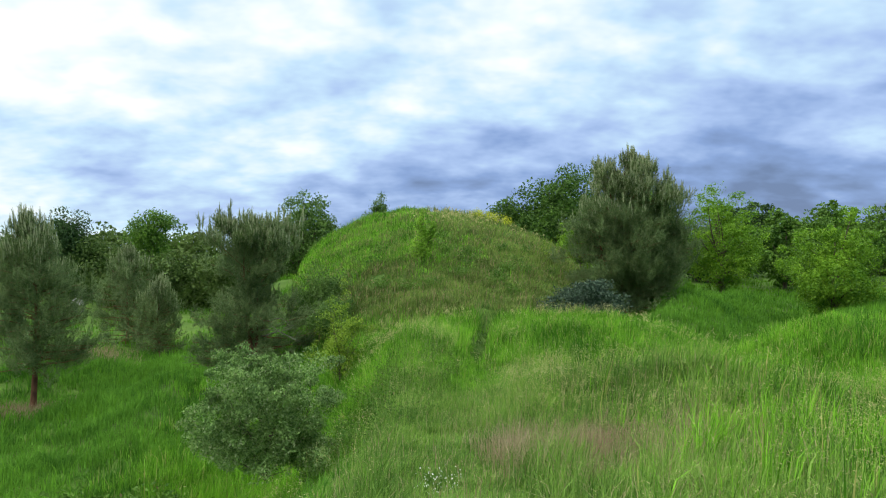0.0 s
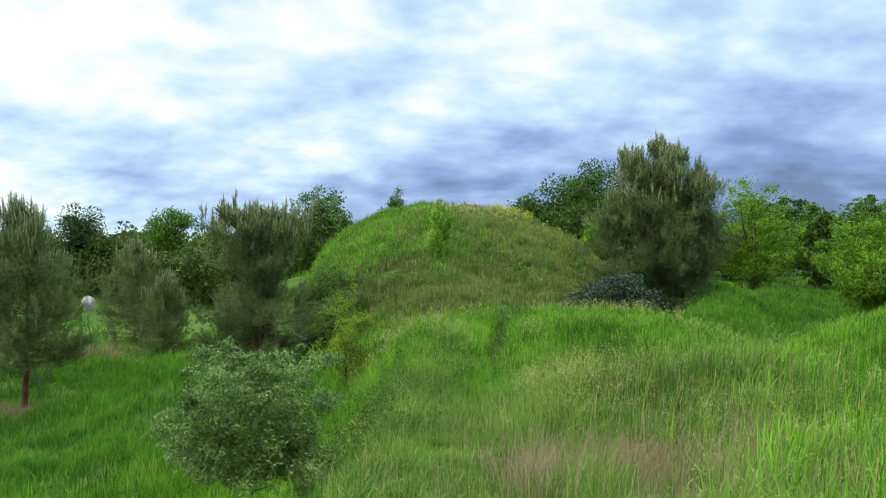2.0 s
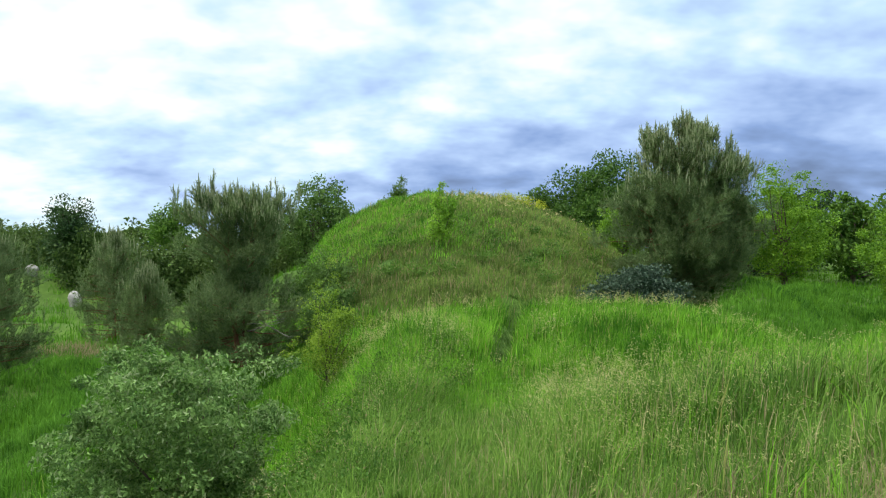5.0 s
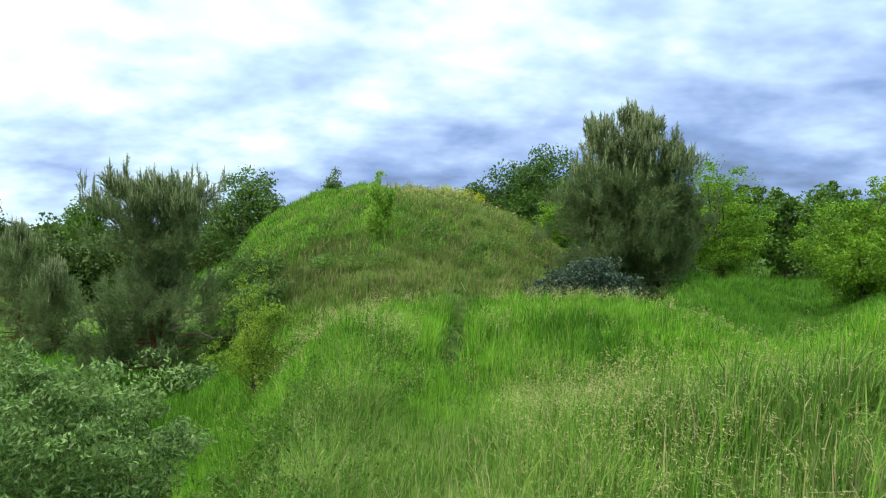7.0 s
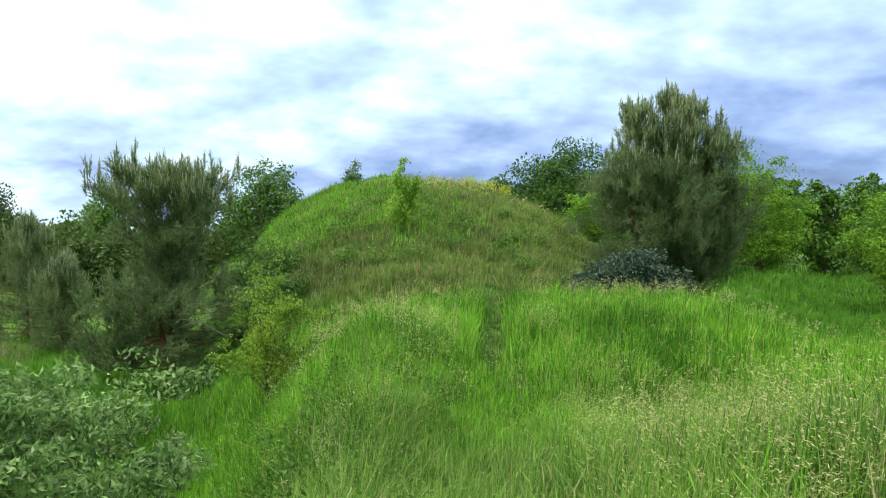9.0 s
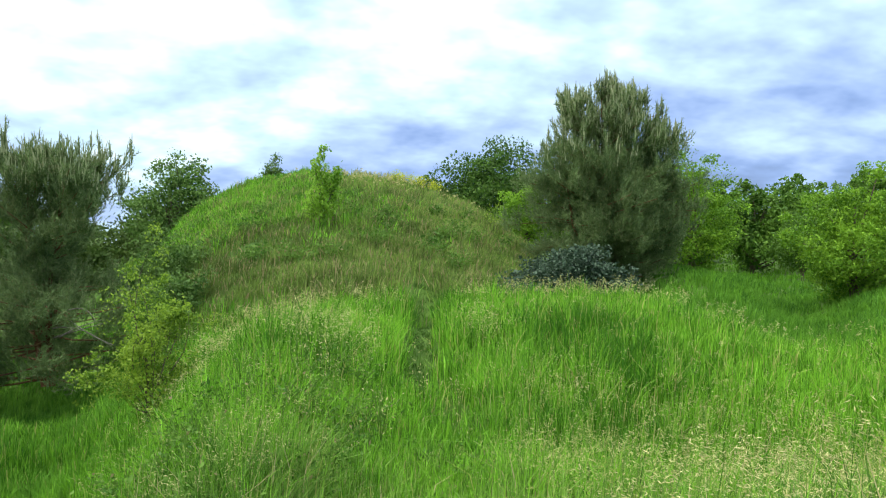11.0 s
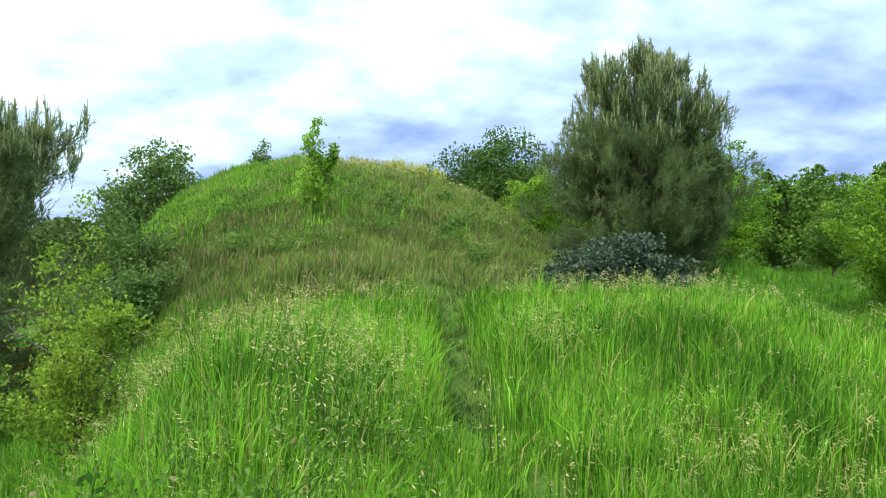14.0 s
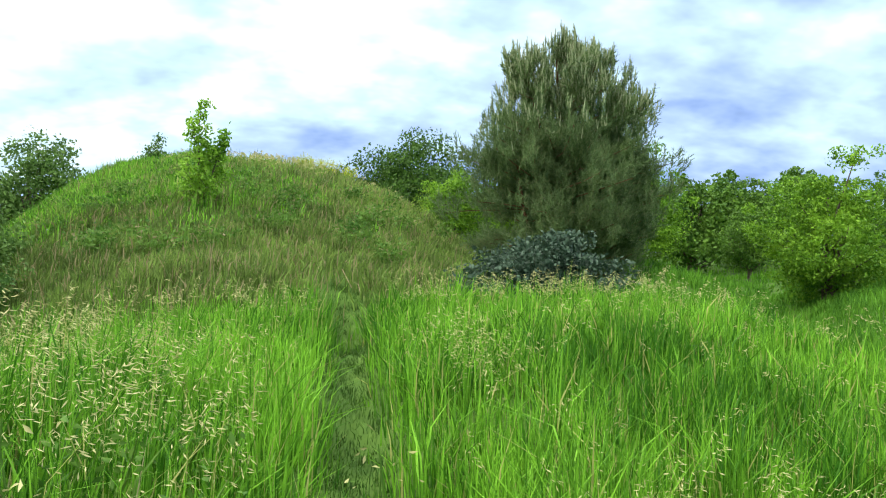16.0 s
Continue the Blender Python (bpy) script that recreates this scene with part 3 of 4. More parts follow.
def broadleaf(name, label, x, y, height, width, material, n_leaf=9000, leaf=0.12, clump=0.32, stem=0.3, low=0.12, bark=None,
              category="tree", base=None, uneven=0.35, tall_bias=0.5, depth=None, ratio=0.55, full=2.0, spire=0.0):
    """A broad-leaved tree or bush: trunk and limbs that reach into clumps of leaves, with gaps between."""
    bark = bark or M_BARK
    root = tagged(new(name), label, category)
    z0 = float(land(x, y)) - 0.05 if base is None else base
    root.location = (x, y, z0)
    rx, ry = width / 2, (depth or width) / 2
    n_c = int(np.clip(n_leaf / 45, 40, 420))
    c = []
    ph = RNG.uniform(0, 6.28, 6)
    while len(c) < n_c:
        u = RNG.normal(0, 1, 3)
        u /= np.sum(np.abs(u) ** full) ** (1 / full)
        r = RNG.uniform(0.12, 0.92) ** 0.5
        a = np.arctan2(u[1], u[0])
        r *= 1 + uneven * (0.5 * np.sin(2 * a + ph[0] + 3 * u[2]) + 0.5 * np.sin(3 * a + ph[1] - 4 * u[2]) + 0.4 * np.sin(5 * u[2] + ph[2] + a))
        r /= 1 + 0.5 * uneven
        zc = (low + (1 - low) * tall_bias) * height
        hz = height - zc if u[2] > 0 else zc - low * height
        p = np.array([u[0] * rx * r, u[1] * ry * r, zc + u[2] * hz * r])
        if 0.03 * height < p[2] <= height * 1.2:
            c.append(p)
    c = np.array(c)
    weight = np.ones(len(c))
    if spire:
        # upright shoots that break the crown's outline
        high = c[np.argsort(-c[:, 2] / height - 0.35 * np.hypot(c[:, 0] / rx, c[:, 1] / ry))[: max(6, len(c) // 4)]]
        up = high[RNG.integers(0, len(high), max(5, len(c) // 4))]
        up = up + np.stack([RNG.normal(0, 0.04 * width, len(up)), RNG.normal(0, 0.04 * width, len(up)), np.minimum(RNG.uniform(0.03, 1.0, len(up)) * spire * height, 1.5 * clump) * (1 - 0.6 * np.clip(np.hypot(up[:, 0] / rx, up[:, 1] / ry), 0, 1))], 1)
        c, weight = np.concatenate([c, up]), np.concatenate([weight, np.full(len(up), 0.6)])
    r0 = stem * 0.5 * height / 8.0 + 0.02
    trunk_top = np.array([RNG.normal(0, 0.05) * width, RNG.normal(0, 0.05) * width, height * 0.72])
    if category == "bush":
        r0, trunk_top = r0 * 0.45, trunk_top * 0.6
    tr = bent((0, 0, -0.15), trunk_top, 7, 0.03)
    part("trunk", mesh_np("trunk", *tube(tr, np.linspace(r0, r0 * 0.25, 7)), bark), root)
    for p in (c[:: max(1, len(c) // 22)] if height / max(y, 1) > 0.075 else ()):
        t = np.clip((p[2] / height) * 0.62, 0.05, 0.95)
        q = tr[0] + (tr[-1] - tr[0]) * t
        part("limb", mesh_np("limb", *tube(bent(q, p, 5, 0.08), np.linspace(r0 * 0.38, r0 * 0.06, 5), 5), bark), root)
    which = RNG.integers(0, len(c), n_leaf)
    spread = RNG.normal(0, 1, (n_leaf, 3))
    spread *= (RNG.uniform(0.15, 1, n_leaf) ** 0.45 / np.linalg.norm(spread, axis=1))[:, None]
    spread *= 1.75 * clump * (RNG.uniform(0.6, 1.2, len(c)) * weight)[which][:, None]
    spread[:, 2] *= 0.75
    pts = c[which] + spread
    pts[:, 2] = np.maximum(pts[:, 2], 0.04)
    part("crown", mesh_np("crown", *leaves(pts, np.full(n_leaf, leaf), 0.25, ratio), material), root)
    return root


def pine(name, label, x, y, height, width, shoots=2200, needles=16, base=None, leaders=((0, 0, 1.0),), low=0.08, top=0.25, needle=0.10, open_top=0.0, lean=(0, 0), bare=(2.0, 2.0)):
    """A young pine: whorled limbs with upturned needle shoots and pale candles at the ends."""
    root = tagged(new(name), label, "tree")
    z0 = float(land(x, y)) - 0.05 if base is None else base
    root.location = (x, y, z0)
    trunks, limbs, ends, dirs = [], [], [], []
    r0 = 0.012 * height + 0.03
    total = sum(h * h for *_, h in leaders)
    for lx, ly, lh in leaders:
        hh = height * lh
        ax = bent((lx * 0.15, ly * 0.15, -0.1), (lx + lean[0], ly + lean[1], hh * 0.97), 9, 0.02)
        trunks.append(tube(ax, np.linspace(r0, r0 * 0.12, 9)))
        n_b = int(30 + 80 * lh * lh / total)
        n_b = int(n_b * (1 - 0.25 * open_top))
        for k in range(n_b):
            t = low + (1 - low) * ((k + RNG.uniform(0, 1)) / n_b)
            q = np.array([np.interp(t, np.linspace(0, 1, 9), ax[:, i]) for i in range(3)])
            prof = max(0.0, 1 - ((t - 0.30) / 0.73) ** 1.9) if t > 0.30 else 0.80 + 0.20 * t / 0.30
            length = width / 2 * lh * max(prof, top * (1.05 - t)) * RNG.uniform(0.7 - 0.25 * open_top, 1.08)
            if bare[0] < t < bare[1]:
                length *= 0.4
            a = RNG.uniform(0, 2 * np.pi)
            crown_open = open_top * step(0.5, 0.7, t)
            rise = RNG.uniform(-0.08, 0.2) + 0.45 * t * t + 0.6 * crown_open
            tip = q + np.array([np.cos(a) * length, np.sin(a) * length, rise * length])
            seg = bent(q, tip, 5, 0.05)
            limbs.append(tube(seg, np.linspace(r0 * 0.30 * (1.1 - t), 0.007, 5), 5))
            m = max(4, int(shoots / (n_b * len(leaders)) * (0.4 + 1.1 * length / (width / 2)) * (0.8 + 0.6 * t)))
            for s in range(max(2, m // 11)):
                f = 1 - 0.80 * RNG.uniform(0, 1) ** 1.2
                p = np.array([np.interp(f, np.linspace(0, 1, 5), seg[:, i]) for i in range(3)])
                p = p + RNG.normal(0, 1, 3) * (0.05 + 0.11 * length) * (1.2 - f * 0.5) * (1 - 0.6 * crown_open) * np.array([1, 1, 0.55])
                d0 = np.array([np.cos(a) * 0.6, np.sin(a) * 0.6, 0.5 + 1.0 * t]) + RNG.normal(0, 0.25, 3)
                d0 /= np.linalg.norm(d0)
                for _ in range(11):
                    d = d0 + RNG.normal(0, 0.30, 3)
                    ends.append(p + d0 * RNG.uniform(-0.22, 0.18) + RNG.normal(0, 0.075, 3))
                    dirs.append(d / np.linalg.norm(d))
            if t > 0.35:
                # upturned end of the limb, a spike of tufts
                for _ in range(2):
                    foot, rise_up = tip + RNG.normal(0, 0.10, 3), RNG.uniform(0.15, 0.45)
                    for u in np.arange(0, rise_up, 0.09):
                        ends.append(foot + np.array([0, 0, u]))
                        dirs.append(np.array([*RNG.normal(0, 0.14, 2), 1.0]))
        for s in range(12):
            p = ax[-1] + np.array([*RNG.normal(0, 0.12, 2), -RNG.uniform(0, 0.5)])
            ends.append(p)
            dirs.append(np.array([*RNG.normal(0, 0.12, 2), 1.0]))
    ends, dirs = np.array(ends), np.array(dirs)
    ends[:, 2] = np.maximum(ends[:, 2], 0.05)
    part("trunk", mesh_np("trunk", *join(trunks), M_PBARK), root, "reddish-brown flaking pine trunk")
    for piece in limbs:
        part("limb", mesh_np("limb", *piece, M_PBARK), root)
    n = len(ends)
    slen = RNG.uniform(0.16, 0.36, n)
    t = RNG.uniform(0, 1, (n, needles, 1))
    b = ends[:, None] + dirs[:, None] * slen[:, None, None] * t
    nd = dirs[:, None] * 1.0 + RNG.normal(0, 0.50, (n, needles, 3))
    nd /= np.linalg.norm(nd, axis=-1, keepdims=True)
    sd = np.cross(nd, RNG.normal(0, 1, (n, needles, 3)))
    sd /= np.linalg.norm(sd, axis=-1, keepdims=True)
    L = needle * RNG.uniform(0.7, 1.25, (n, needles, 1))
    co = np.stack([b - sd * needle * 0.065, b + sd * needle * 0.065, b + nd * L], 2).reshape(-1, 3)
    f = np.arange(n * needles * 3).reshape(-1, 3)
    tagged(part("needles", mesh_np("needles", co, f, M_PINE), root, "grey-green needles in upturned tufts"), kind="stuff")
    hi = np.argsort(-(ends[:, 2] + 0.3 * np.hypot(ends[:, 0], ends[:, 1]) + RNG.normal(0, 0.4, n)))[: n // 9]
    cand = []
    for i in hi:
        cand.append(tube([ends[i] + dirs[i] * 0.1, ends[i] + dirs[i] * 0.1 + np.array([0, 0, 0.20]) + dirs[i] * 0.08], [0.015, 0.007], 4))
    tagged(part("spring_growth", mesh_np("spring_growth", *join(cand), M_CANDLE), root, "pale upright spring candles"), kind="stuff")
    return root


def sapling(name, label, x, y, height, width, material, leaf=0.08, stems=1, per=26, base=None):
    """A young tree: slim upright stems with short leafy twigs that shorten towards the tip."""
    root = tagged(new(name), label, "tree")
    root.location = (x, y, float(land(x, y)) - 0.04 if base is None else base)
    pts = []
    for k in range(stems):
        lean_x, lean_y = (RNG.normal(0, 0.10 * width, 2) if k == 0 else RNG.normal(0, 0.34 * width, 2))
        h = height * (1.0 if k == 0 else RNG.uniform(0.5, 0.8))
        seg = bent((0, 0, -0.05), (lean_x, lean_y, h), 6, 0.03)
        part("trunk", mesh_np("trunk", *tube(seg, np.linspace(0.022, 0.005, 6), 6), M_BARK), root)
        for t in np.arange(0.10, 1.0, 0.055 if stems == 1 else 0.075):
            q = np.array([np.interp(t, np.linspace(0, 1, 6), seg[:, i]) for i in range(3)])
            a, reach = RNG.uniform(0, 6.28), width * 0.5 * (1.0 - 0.80 * t) * RNG.uniform(0.55, 1.1)
            tip = q + np.array([np.cos(a) * reach, np.sin(a) * reach, 0.5 * reach + 0.06])
            part("limb", mesh_np("limb", *tube(bent(q, tip, 3, 0.05), [0.008, 0.006, 0.003], 4), M_BARK), root)
            u = RNG.uniform(0.1, 1.1, (per, 1))
            pts.append(q + (tip - q) * u + RNG.normal(0, 0.045 + 0.10 * reach, (per, 3)))
        pts.append(seg[-1] + RNG.normal(0, 1, (8, 3)) * [0.03, 0.03, 0.08])
    pts = np.concatenate(pts)
    pts[:, 2] = np.maximum(pts[:, 2], 0.05)
    part("crown", mesh_np("crown", *leaves(pts, np.full(len(pts), leaf), 0.5, 0.5), material), root)
    return root


RNG = np.random.default_rng(21)

# the near bush beside the way
broadleaf("willow_bush", "rounded grey-green willow bush on the bank's slope", -2.55, 11.6, 2.1, 2.65, M_SHRUB, 44000, 0.062, 0.12, 0.35, 0.0,
          category="bush", base=-1.1, uneven=0.26, tall_bias=0.30, ratio=0.38, full=3.0, spire=0.05)

broadleaf("willow_bush", "small grey-green willow shoots on the bank's slope", -1.75, 12.9, 1.0, 1.2, M_SHRUB, 7000, 0.06, 0.12, 0.35, 0.02,
          category="bush", uneven=0.3, tall_bias=0.45, ratio=0.38)

# pines
pine("pine_tree", "broad young pine with a rounded crown and reddish trunk", 8.85, 30.0, 6.5, 5.5, 26000, 19, base=0.05, needle=0.12,
     leaders=((0, 0, 1.0), (-0.75, 0.2, 0.93), (2.1, 0.4, 0.80), (1.5, 0.0, 0.70), (0.65, -0.4, 0.96), (0.1, -0.7, 0.62), (1.9, -0.6, 0.55), (-1.3, -0.4, 0.6)), low=0.03)
ditch_pine = pine("pine_tree", "open-topped young pine leaning in the ditch", -5.6, 25.5, 4.8, 5.0, 9000, 20, base=-1.4, needle=0.115, low=0.02, top=0.6, open_top=1.0, bare=(0.44, 0.58),
     leaders=((-0.4, 0, 1.0), (0.35, 0.3, 0.97)))
for _i in range(5):
    _foot = np.array([RNG.uniform(0.2, 0.6), RNG.uniform(-0.9, -0.4), RNG.uniform(1.0, 1.6)])
    _tip = np.array([RNG.uniform(1.3, 2.0), RNG.uniform(-1.6, -1.1), RNG.uniform(0.6, 1.5)])
    part("dead_limb", mesh_np("dead_limb", *tube(bent(_foot, _tip, 6, 0.09), np.linspace(0.018, 0.005, 6), 5), M_DEAD), ditch_pine, "bare pale grey dead limb")
pine("pine_tree", "slender dark pine with a bare lower trunk", -11.25, 21.4, 5.6, 3.4, 5600, 18, low=0.24)
pine("pine_tree", "small bushy pine in the ditch", -13.5, 34.5, 4.3, 3.2, 3000, 14, low=0.08, needle=0.13)
pine("pine_tree", "small young pine in the grass of the ditch", -11.3, 32.5, 3.1, 2.0, 1400, 14, low=0.1, needle=0.12)

# bushes round the left pine
broadleaf("bush", "dense dark green bush beside the pine", -3.3, 27.0, 2.3, 2.9, M_BUSH, 17000, 0.09, 0.20, 0.3, 0.0, category="bush", base=-0.25, uneven=0.35, tall_bias=0.35)
broadleaf("bush", "low dark green bush at the foot of the mound", -2.7, 24.3, 1.5, 1.9, M_BUSH, 9000, 0.08, 0.16, 0.3, 0.0, category="bush", uneven=0.3, tall_bias=0.35)
broadleaf("bush", "thin yellow-green bush on the edge of the ditch", -2.0, 18.8, 2.35, 1.75, M_YELLOW, 9500, 0.048, 0.10, 0.25, 0.0, category="bush", base=-0.80, uneven=0.6, tall_bias=0.3, spire=0.14)
broadleaf("ivy_bush", "low blue-green bush under the broad pine", 5.75, 23.9, 1.85, 2.8, M_IVY, 15000, 0.085, 0.17, 0.3, 0.0, category="bush", uneven=0.45, tall_bias=0.3, spire=0.06)
sapling("sapling", "slim bright green sapling on the mound", 0.3, 28.0, 2.2, 1.15, M_SAPLING, 0.10, 4, 52)
sapling("sapling", "small pale green sapling behind the mound's top", -2.3, 46.0, 2.0, 1.9, M_BUSH, 0.12, 6, 40)

# broad-leaved trees behind
broadleaf("tree", "young broad-leaved tree behind the ditch", -7.6, 50.0, 7.3, 5.4, M_BUSH, 14000, 0.19, 0.46, 0.4, 0.05, base=-0.3, tall_bias=0.42, spire=0.04, uneven=0.2)
broadleaf("tree", "dark round oak behind the mound", 14.6, 68.0, 10.2, 11.6, M_DEEP, 34000, 0.27, 0.72, 0.5, 0.05, uneven=0.2, tall_bias=0.42)
broadleaf("tree", "dark oak beyond the mound's shoulder", 9.2, 69.0, 8.0, 5.6, M_DEEP, 8000, 0.26, 0.5, 0.5, 0.1)
broadleaf("tree", "bright green maple behind the pine", 13.5, 42.0, 6.2, 5.4, M_BRIGHT, 24000, 0.125, 0.32, 0.4, 0.0, tall_bias=0.4, spire=0.08)
broadleaf("tree", "small bright green maple on the mound's shoulder", 9.9, 42.5, 3.6, 3.2, M_BRIGHT, 9000, 0.125, 0.26, 0.4, 0.0, tall_bias=0.4, spire=0.1)
broadleaf("tree", "bright green ash with upright shoots", 18.0, 41.5, 6.5, 5.4, M_BRIGHT, 26000, 0.125, 0.30, 0.4, 0.0, uneven=0.3, tall_bias=0.35, spire=0.04)
broadleaf("tree", "leafy green tree at the meadow's edge", 18.9, 31.7, 4.6, 4.8, M_BRIGHT, 25000, 0.12, 0.26, 0.4, 0.0, base=-0.35, uneven=0.35, tall_bias=0.35, spire=0.09)
broadleaf("tree", "small dark green tree on a thin stem", 22.9, 40.2, 3.2, 2.5, M_OAK, 9000, 0.12, 0.24, 0.4, 0.12, base=-0.1, uneven=0.3, tall_bias=0.4)
for _x, _y, _h, _w in ((35.6, 54.6, 6.6, 2.2), (38.2, 54.0, 6.6, 2.6)):
    tagged(broadleaf("tree", "tall slender dark green tree above the wood's edge", _x, _y, _h, _w, M_BUSH, 6000, 0.2, 0.3, 0.4, 0.05, base=-0.2, uneven=0.2, tall_bias=0.25, spire=0.15), group="trees of the wood's edge")
for _x, _y, _h, _w, _m, _l in (
        (24.5, 47.0, 5.3, 6.0, M_OAK, "green tree at the wood's edge"), (30.0, 50.0, 5.9, 6.5, M_OAK, "green tree at the wood's edge"),
        (20.5, 52.0, 4.0, 5.0, M_DARK, "dark tree at the wood's edge"), (36.5, 52.0, 6.2, 6.0, M_OAK, "green tree at the wood's edge"),
        (27.0, 58.0, 6.2, 7.0, M_DARK, "dark tree at the wood's edge"), (43.0, 50.0, 6.0, 7.0, M_BUSH, "green tree at the wood's edge"),
        (34.0, 40.0, 5.4, 5.0, M_BUSH, "slender green tree at the wood's edge"), (18.0, 60.0, 5.0, 7.0, M_OAK, "dark tree at the wood's edge")):
    tagged(broadleaf("tree", _l, _x, _y, _h, _w, _m, 10500, 0.26, 0.43, 0.4, 0.0, spire=0.08), group="trees of the wood's edge")
broadleaf("tree", "dark bushy tree on the ditch's far bank", -23.4, 50.5, 5.2, 3.6, M_DARK, 13000, 0.17, 0.36, 0.4, 0.0)
broadleaf("tree", "round green tree far across the field", -33.3, 95.0, 7.7, 6.6, M_OAK, 6000, 0.36, 0.8, 0.4, 0.1)
for _x, _y, _h, _w in ((-21.6, 50, 3.6, 5.4), (-18.4, 48.5, 3.9, 5.4), (-15.0, 49.5, 4.1, 5.4), (-11.6, 48.5, 3.8, 5.2), (-8.4, 52, 3.6, 5.0), (-30.5, 57, 3.6, 5.0), (-31, 60, 4.2, 8), (-38, 64, 4.4, 9), (-46, 70, 4.8, 10),
                       (-56, 76, 5.0, 11), (-66, 80, 5.4, 12), (-2, 72, 4.0, 9), (22, 66, 4.2, 9), (30, 66, 4.4, 9), (38, 66, 4.4, 9), (46, 66, 4.6, 10), (55, 64, 4.8, 10)):
    tagged(broadleaf("hedge_bush", "dark olive hedge bush along the field", _x, _y, _h, _w, M_HEDGE, 9000, 0.24, 0.55, 0.3, 0.0, category="bush", uneven=0.25, depth=4, full=2.6, tall_bias=0.4),
           group="hedge along the field")
for i in range(14):
    _x = -130 + 20 * i + RNG.uniform(-5, 5)
    tagged(broadleaf("tree", "distant tree on the skyline", _x, 150 + RNG.uniform(-10, 20), RNG.uniform(6, 9), 20, M_HEDGE, 2000, 1.0, 1.5, 0.4, 0.0, uneven=0.3),
           group="distant tree line")


# ---- stones and small plants ----
def boulder(x, y, w, h, label, base=None):
    bm = bmesh.new()
    bmesh.ops.create_icosphere(bm, subdivisions=3, radius=1.0)
    for v in bm.verts:
        k = 1 + 0.28 * noise.noise(v.co * 1.4 + Vector((x, y, 0)))
        v.co = Vector((v.co.x * w / 2 * k, v.co.y * w / 2.6 * k, v.co.z * h * 0.6 * k + h * 0.35))
    me = bpy.data.meshes.new("boulder")
    bm.to_mesh(me)
    bm.free()
    me.materials.append(M_STONE)
    ob = tagged(new("boulder", me), label, "stone")
    ob.location = (x, y, float(land(x, y)) if base is None else base)


boulder(-20.6, 45.4, 0.75, 0.85, "pale weathered boulder in the grass of the ditch")
boulder(-25.2, 49.2, 0.8, 0.65, "pale weathered boulder in the grass of the ditch")


def plant(name, label, x, y, h, w, material, n, leaf, ratio=0.5):
    """A small herb: a few stems from one foot, with leaves along them."""
    root = tagged(new(name), label, "plant")
    root.location = (x, y, float(land(x, y)) - 0.02)
    pts = []
    for _ in range(5):
        tip = np.array([RNG.normal(0, w / 3), RNG.normal(0, w / 3), h * RNG.uniform(0.7, 1.05)])
        seg = bent((0, 0, 0), tip, 4, 0.08)
        part("stem", mesh_np("stem", *tube(seg, [0.006, 0.005, 0.004, 0.002], 4), M_WEED), root)
        t = RNG.uniform(0.2, 1.05, n // 5)[:, None]
        pts.append(seg[0] + (seg[-1] - seg[0]) * t + RNG.normal(0, 0.05 + w * 0.09, (n // 5, 3)) * [1, 1, 0.5])
    pts = np.concatenate(pts)
    pts[:, 2] = np.maximum(pts[:, 2], 0.02)
    part("foliage", mesh_np("foliage", *leaves(pts, np.full(len(pts), leaf), 0.2, ratio), material), root)
    return root


for _i in range(26):
    _y = 8.5 + _i * 0.21 + RNG.uniform(-0.2, 0.2)
    _x = float(track_x(_y)) - RNG.uniform(0.35, 1.0)
    tagged(plant("weed", "low dark green weed beside the footpath", _x, _y, RNG.uniform(0.22, 0.40), 0.35, M_WEED, 200, 0.035), group="weeds beside the path")
for _i in range(12):
    tagged(plant("weed", "dark leafy weed in a gap of the grass", 0.30 + RNG.normal(0, 0.28), 14.2 + RNG.normal(0, 0.55), RNG.uniform(0.26, 0.42), 0.4, M_WEED, 230, 0.035), group="weeds beside the path")
for _i in range(30):
    tagged(plant("weed", "low dark weed tuft on the mound's face", RNG.uniform(-4, 6), RNG.uniform(25.5, 34), RNG.uniform(0.3, 0.55), RNG.uniform(0.5, 1.1), M_WEED, 180, 0.09),
           group="weeds on the mound")
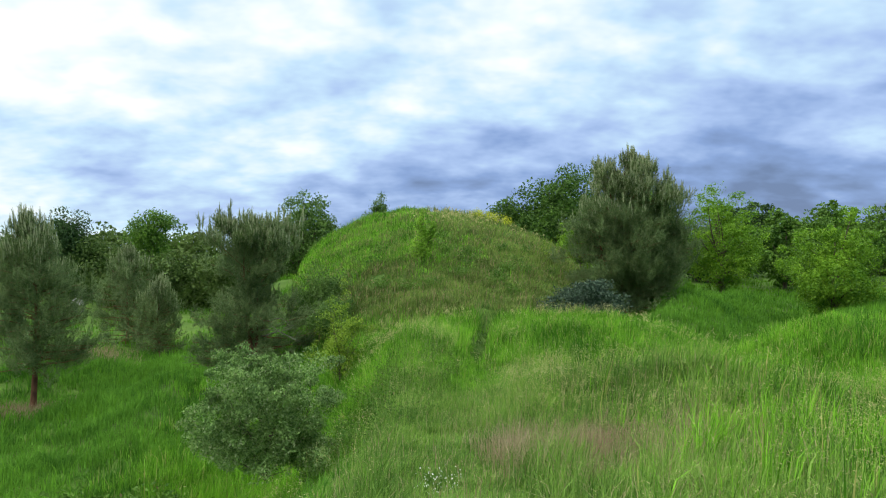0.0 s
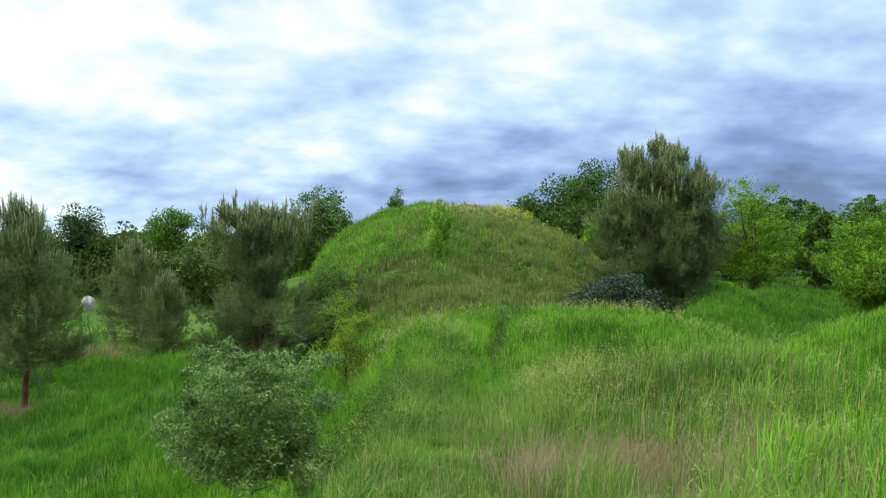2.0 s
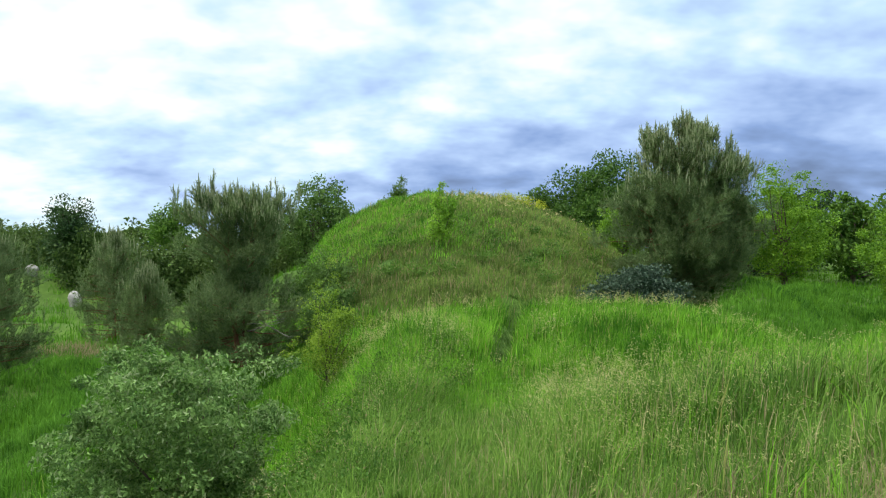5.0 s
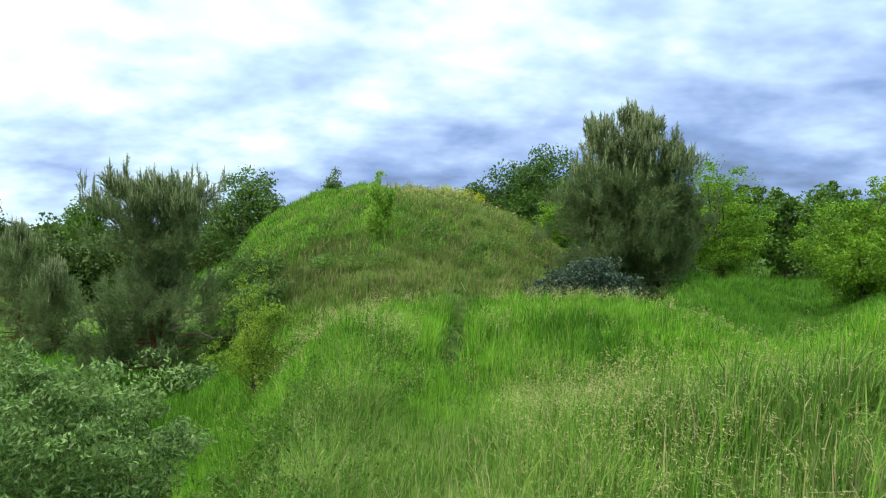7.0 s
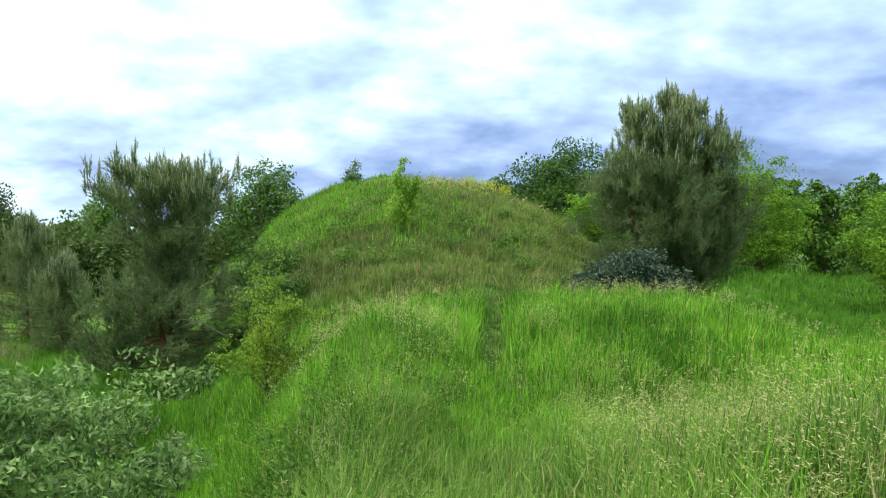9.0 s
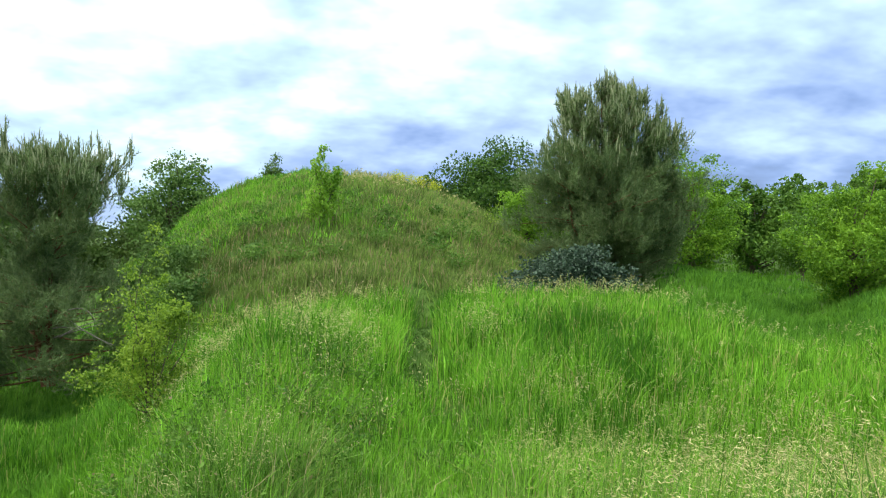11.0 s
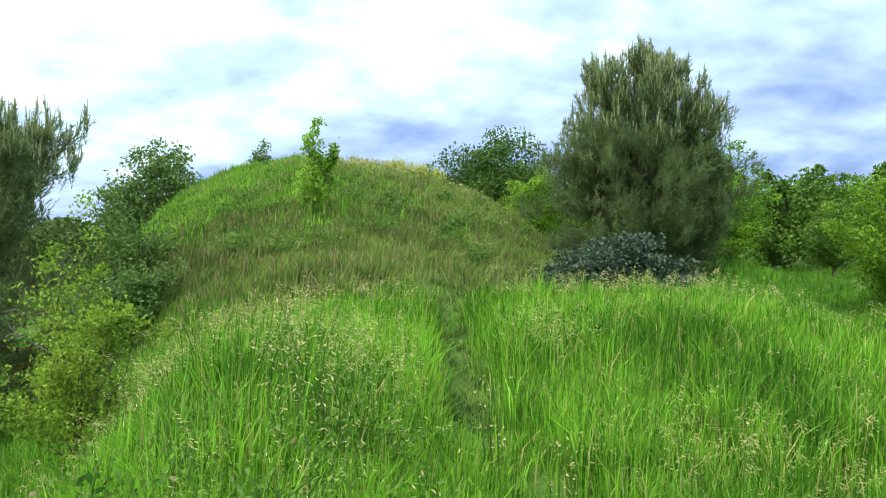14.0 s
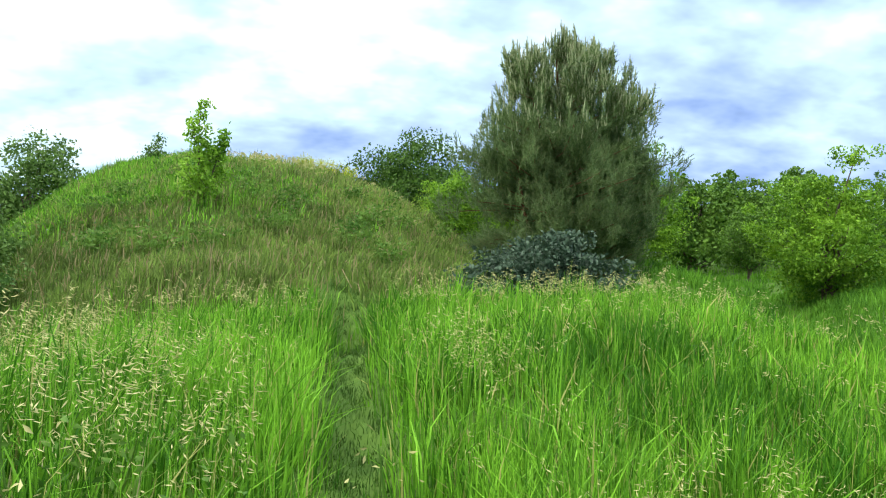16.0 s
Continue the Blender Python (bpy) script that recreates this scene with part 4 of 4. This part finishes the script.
for _x, _y, _w in ((-0.2, 24.8, 1.0), (0.4, 24.9, 0.9), (1.4, 26.3, 0.7), (1.8, 26.6, 0.6), (2.9, 26.0, 0.7), (3.4, 25.2, 0.8), (-1.2, 25.4, 0.8)):
    tagged(plant("weed", "dark leafy weed patch on the mound's face", _x, _y, 0.42, _w, M_WEED, 320, 0.08), group="weeds on the mound")
for _i in range(9):
    tagged(plant("bramble", "dark leafy bramble in the shaded ditch", -5.4 + RNG.uniform(-1.3, 1.3), 12.8 + RNG.uniform(-1.2, 1.2), RNG.uniform(0.4, 0.8), 0.7, M_WEED, 150, 0.12),
           group="brambles in the ditch")
for _i in range(12):
    _t = _i / 11
    tagged(plant("flowering_herb", "yellow-flowering herb on the mound's shoulder", 3.4 + 1.9 * _t + RNG.uniform(-0.3, 0.3), 42.0 - 1.6 * _t + RNG.uniform(-0.6, 0.6), 0.55, 0.5, M_FLOWER, 130, 0.075),
           group="yellow flowers on the mound")
plant("flowering_herb", "yellow-green herb on the mound's side", 6.1, 33.8, 0.8, 0.7, M_YELLOW, 180, 0.09)
plant("flowering_herb", "pale flowering herb among the grass", 4.2, 12.4, 0.75, 0.4, M_YELLOW, 110, 0.05)
for _x, _y, _h in ((0.16, 14.5, 0.72), (0.34, 14.4, 0.60), (1.46, 14.4, 0.66), (1.25, 14.9, 0.70), (0.75, 13.6, 0.55)):
    tagged(plant("plume_grass", "pale feathery plume rising over the grass", _x, _y, _h, 0.10, M_STRAW, 60, 0.028, 0.35), group="pale plumes on the knoll")
for _i in range(7):
    plant("daisy", "small white-flowering daisy on the footpath", 0.15 + RNG.uniform(-0.2, 0.2), 5.6 + RNG.uniform(-0.25, 0.25), 0.14, 0.08, M_WHITE, 15, 0.022)
for _i in range(24):
    tagged(plant("weed", "dark leafy weed on the shaded slope of the bank", RNG.uniform(-1.7, -0.35), RNG.uniform(9.6, 15.0), RNG.uniform(0.3, 0.55), 0.5, M_WEED, 220, 0.045),
           group="weeds on the bank's slope")
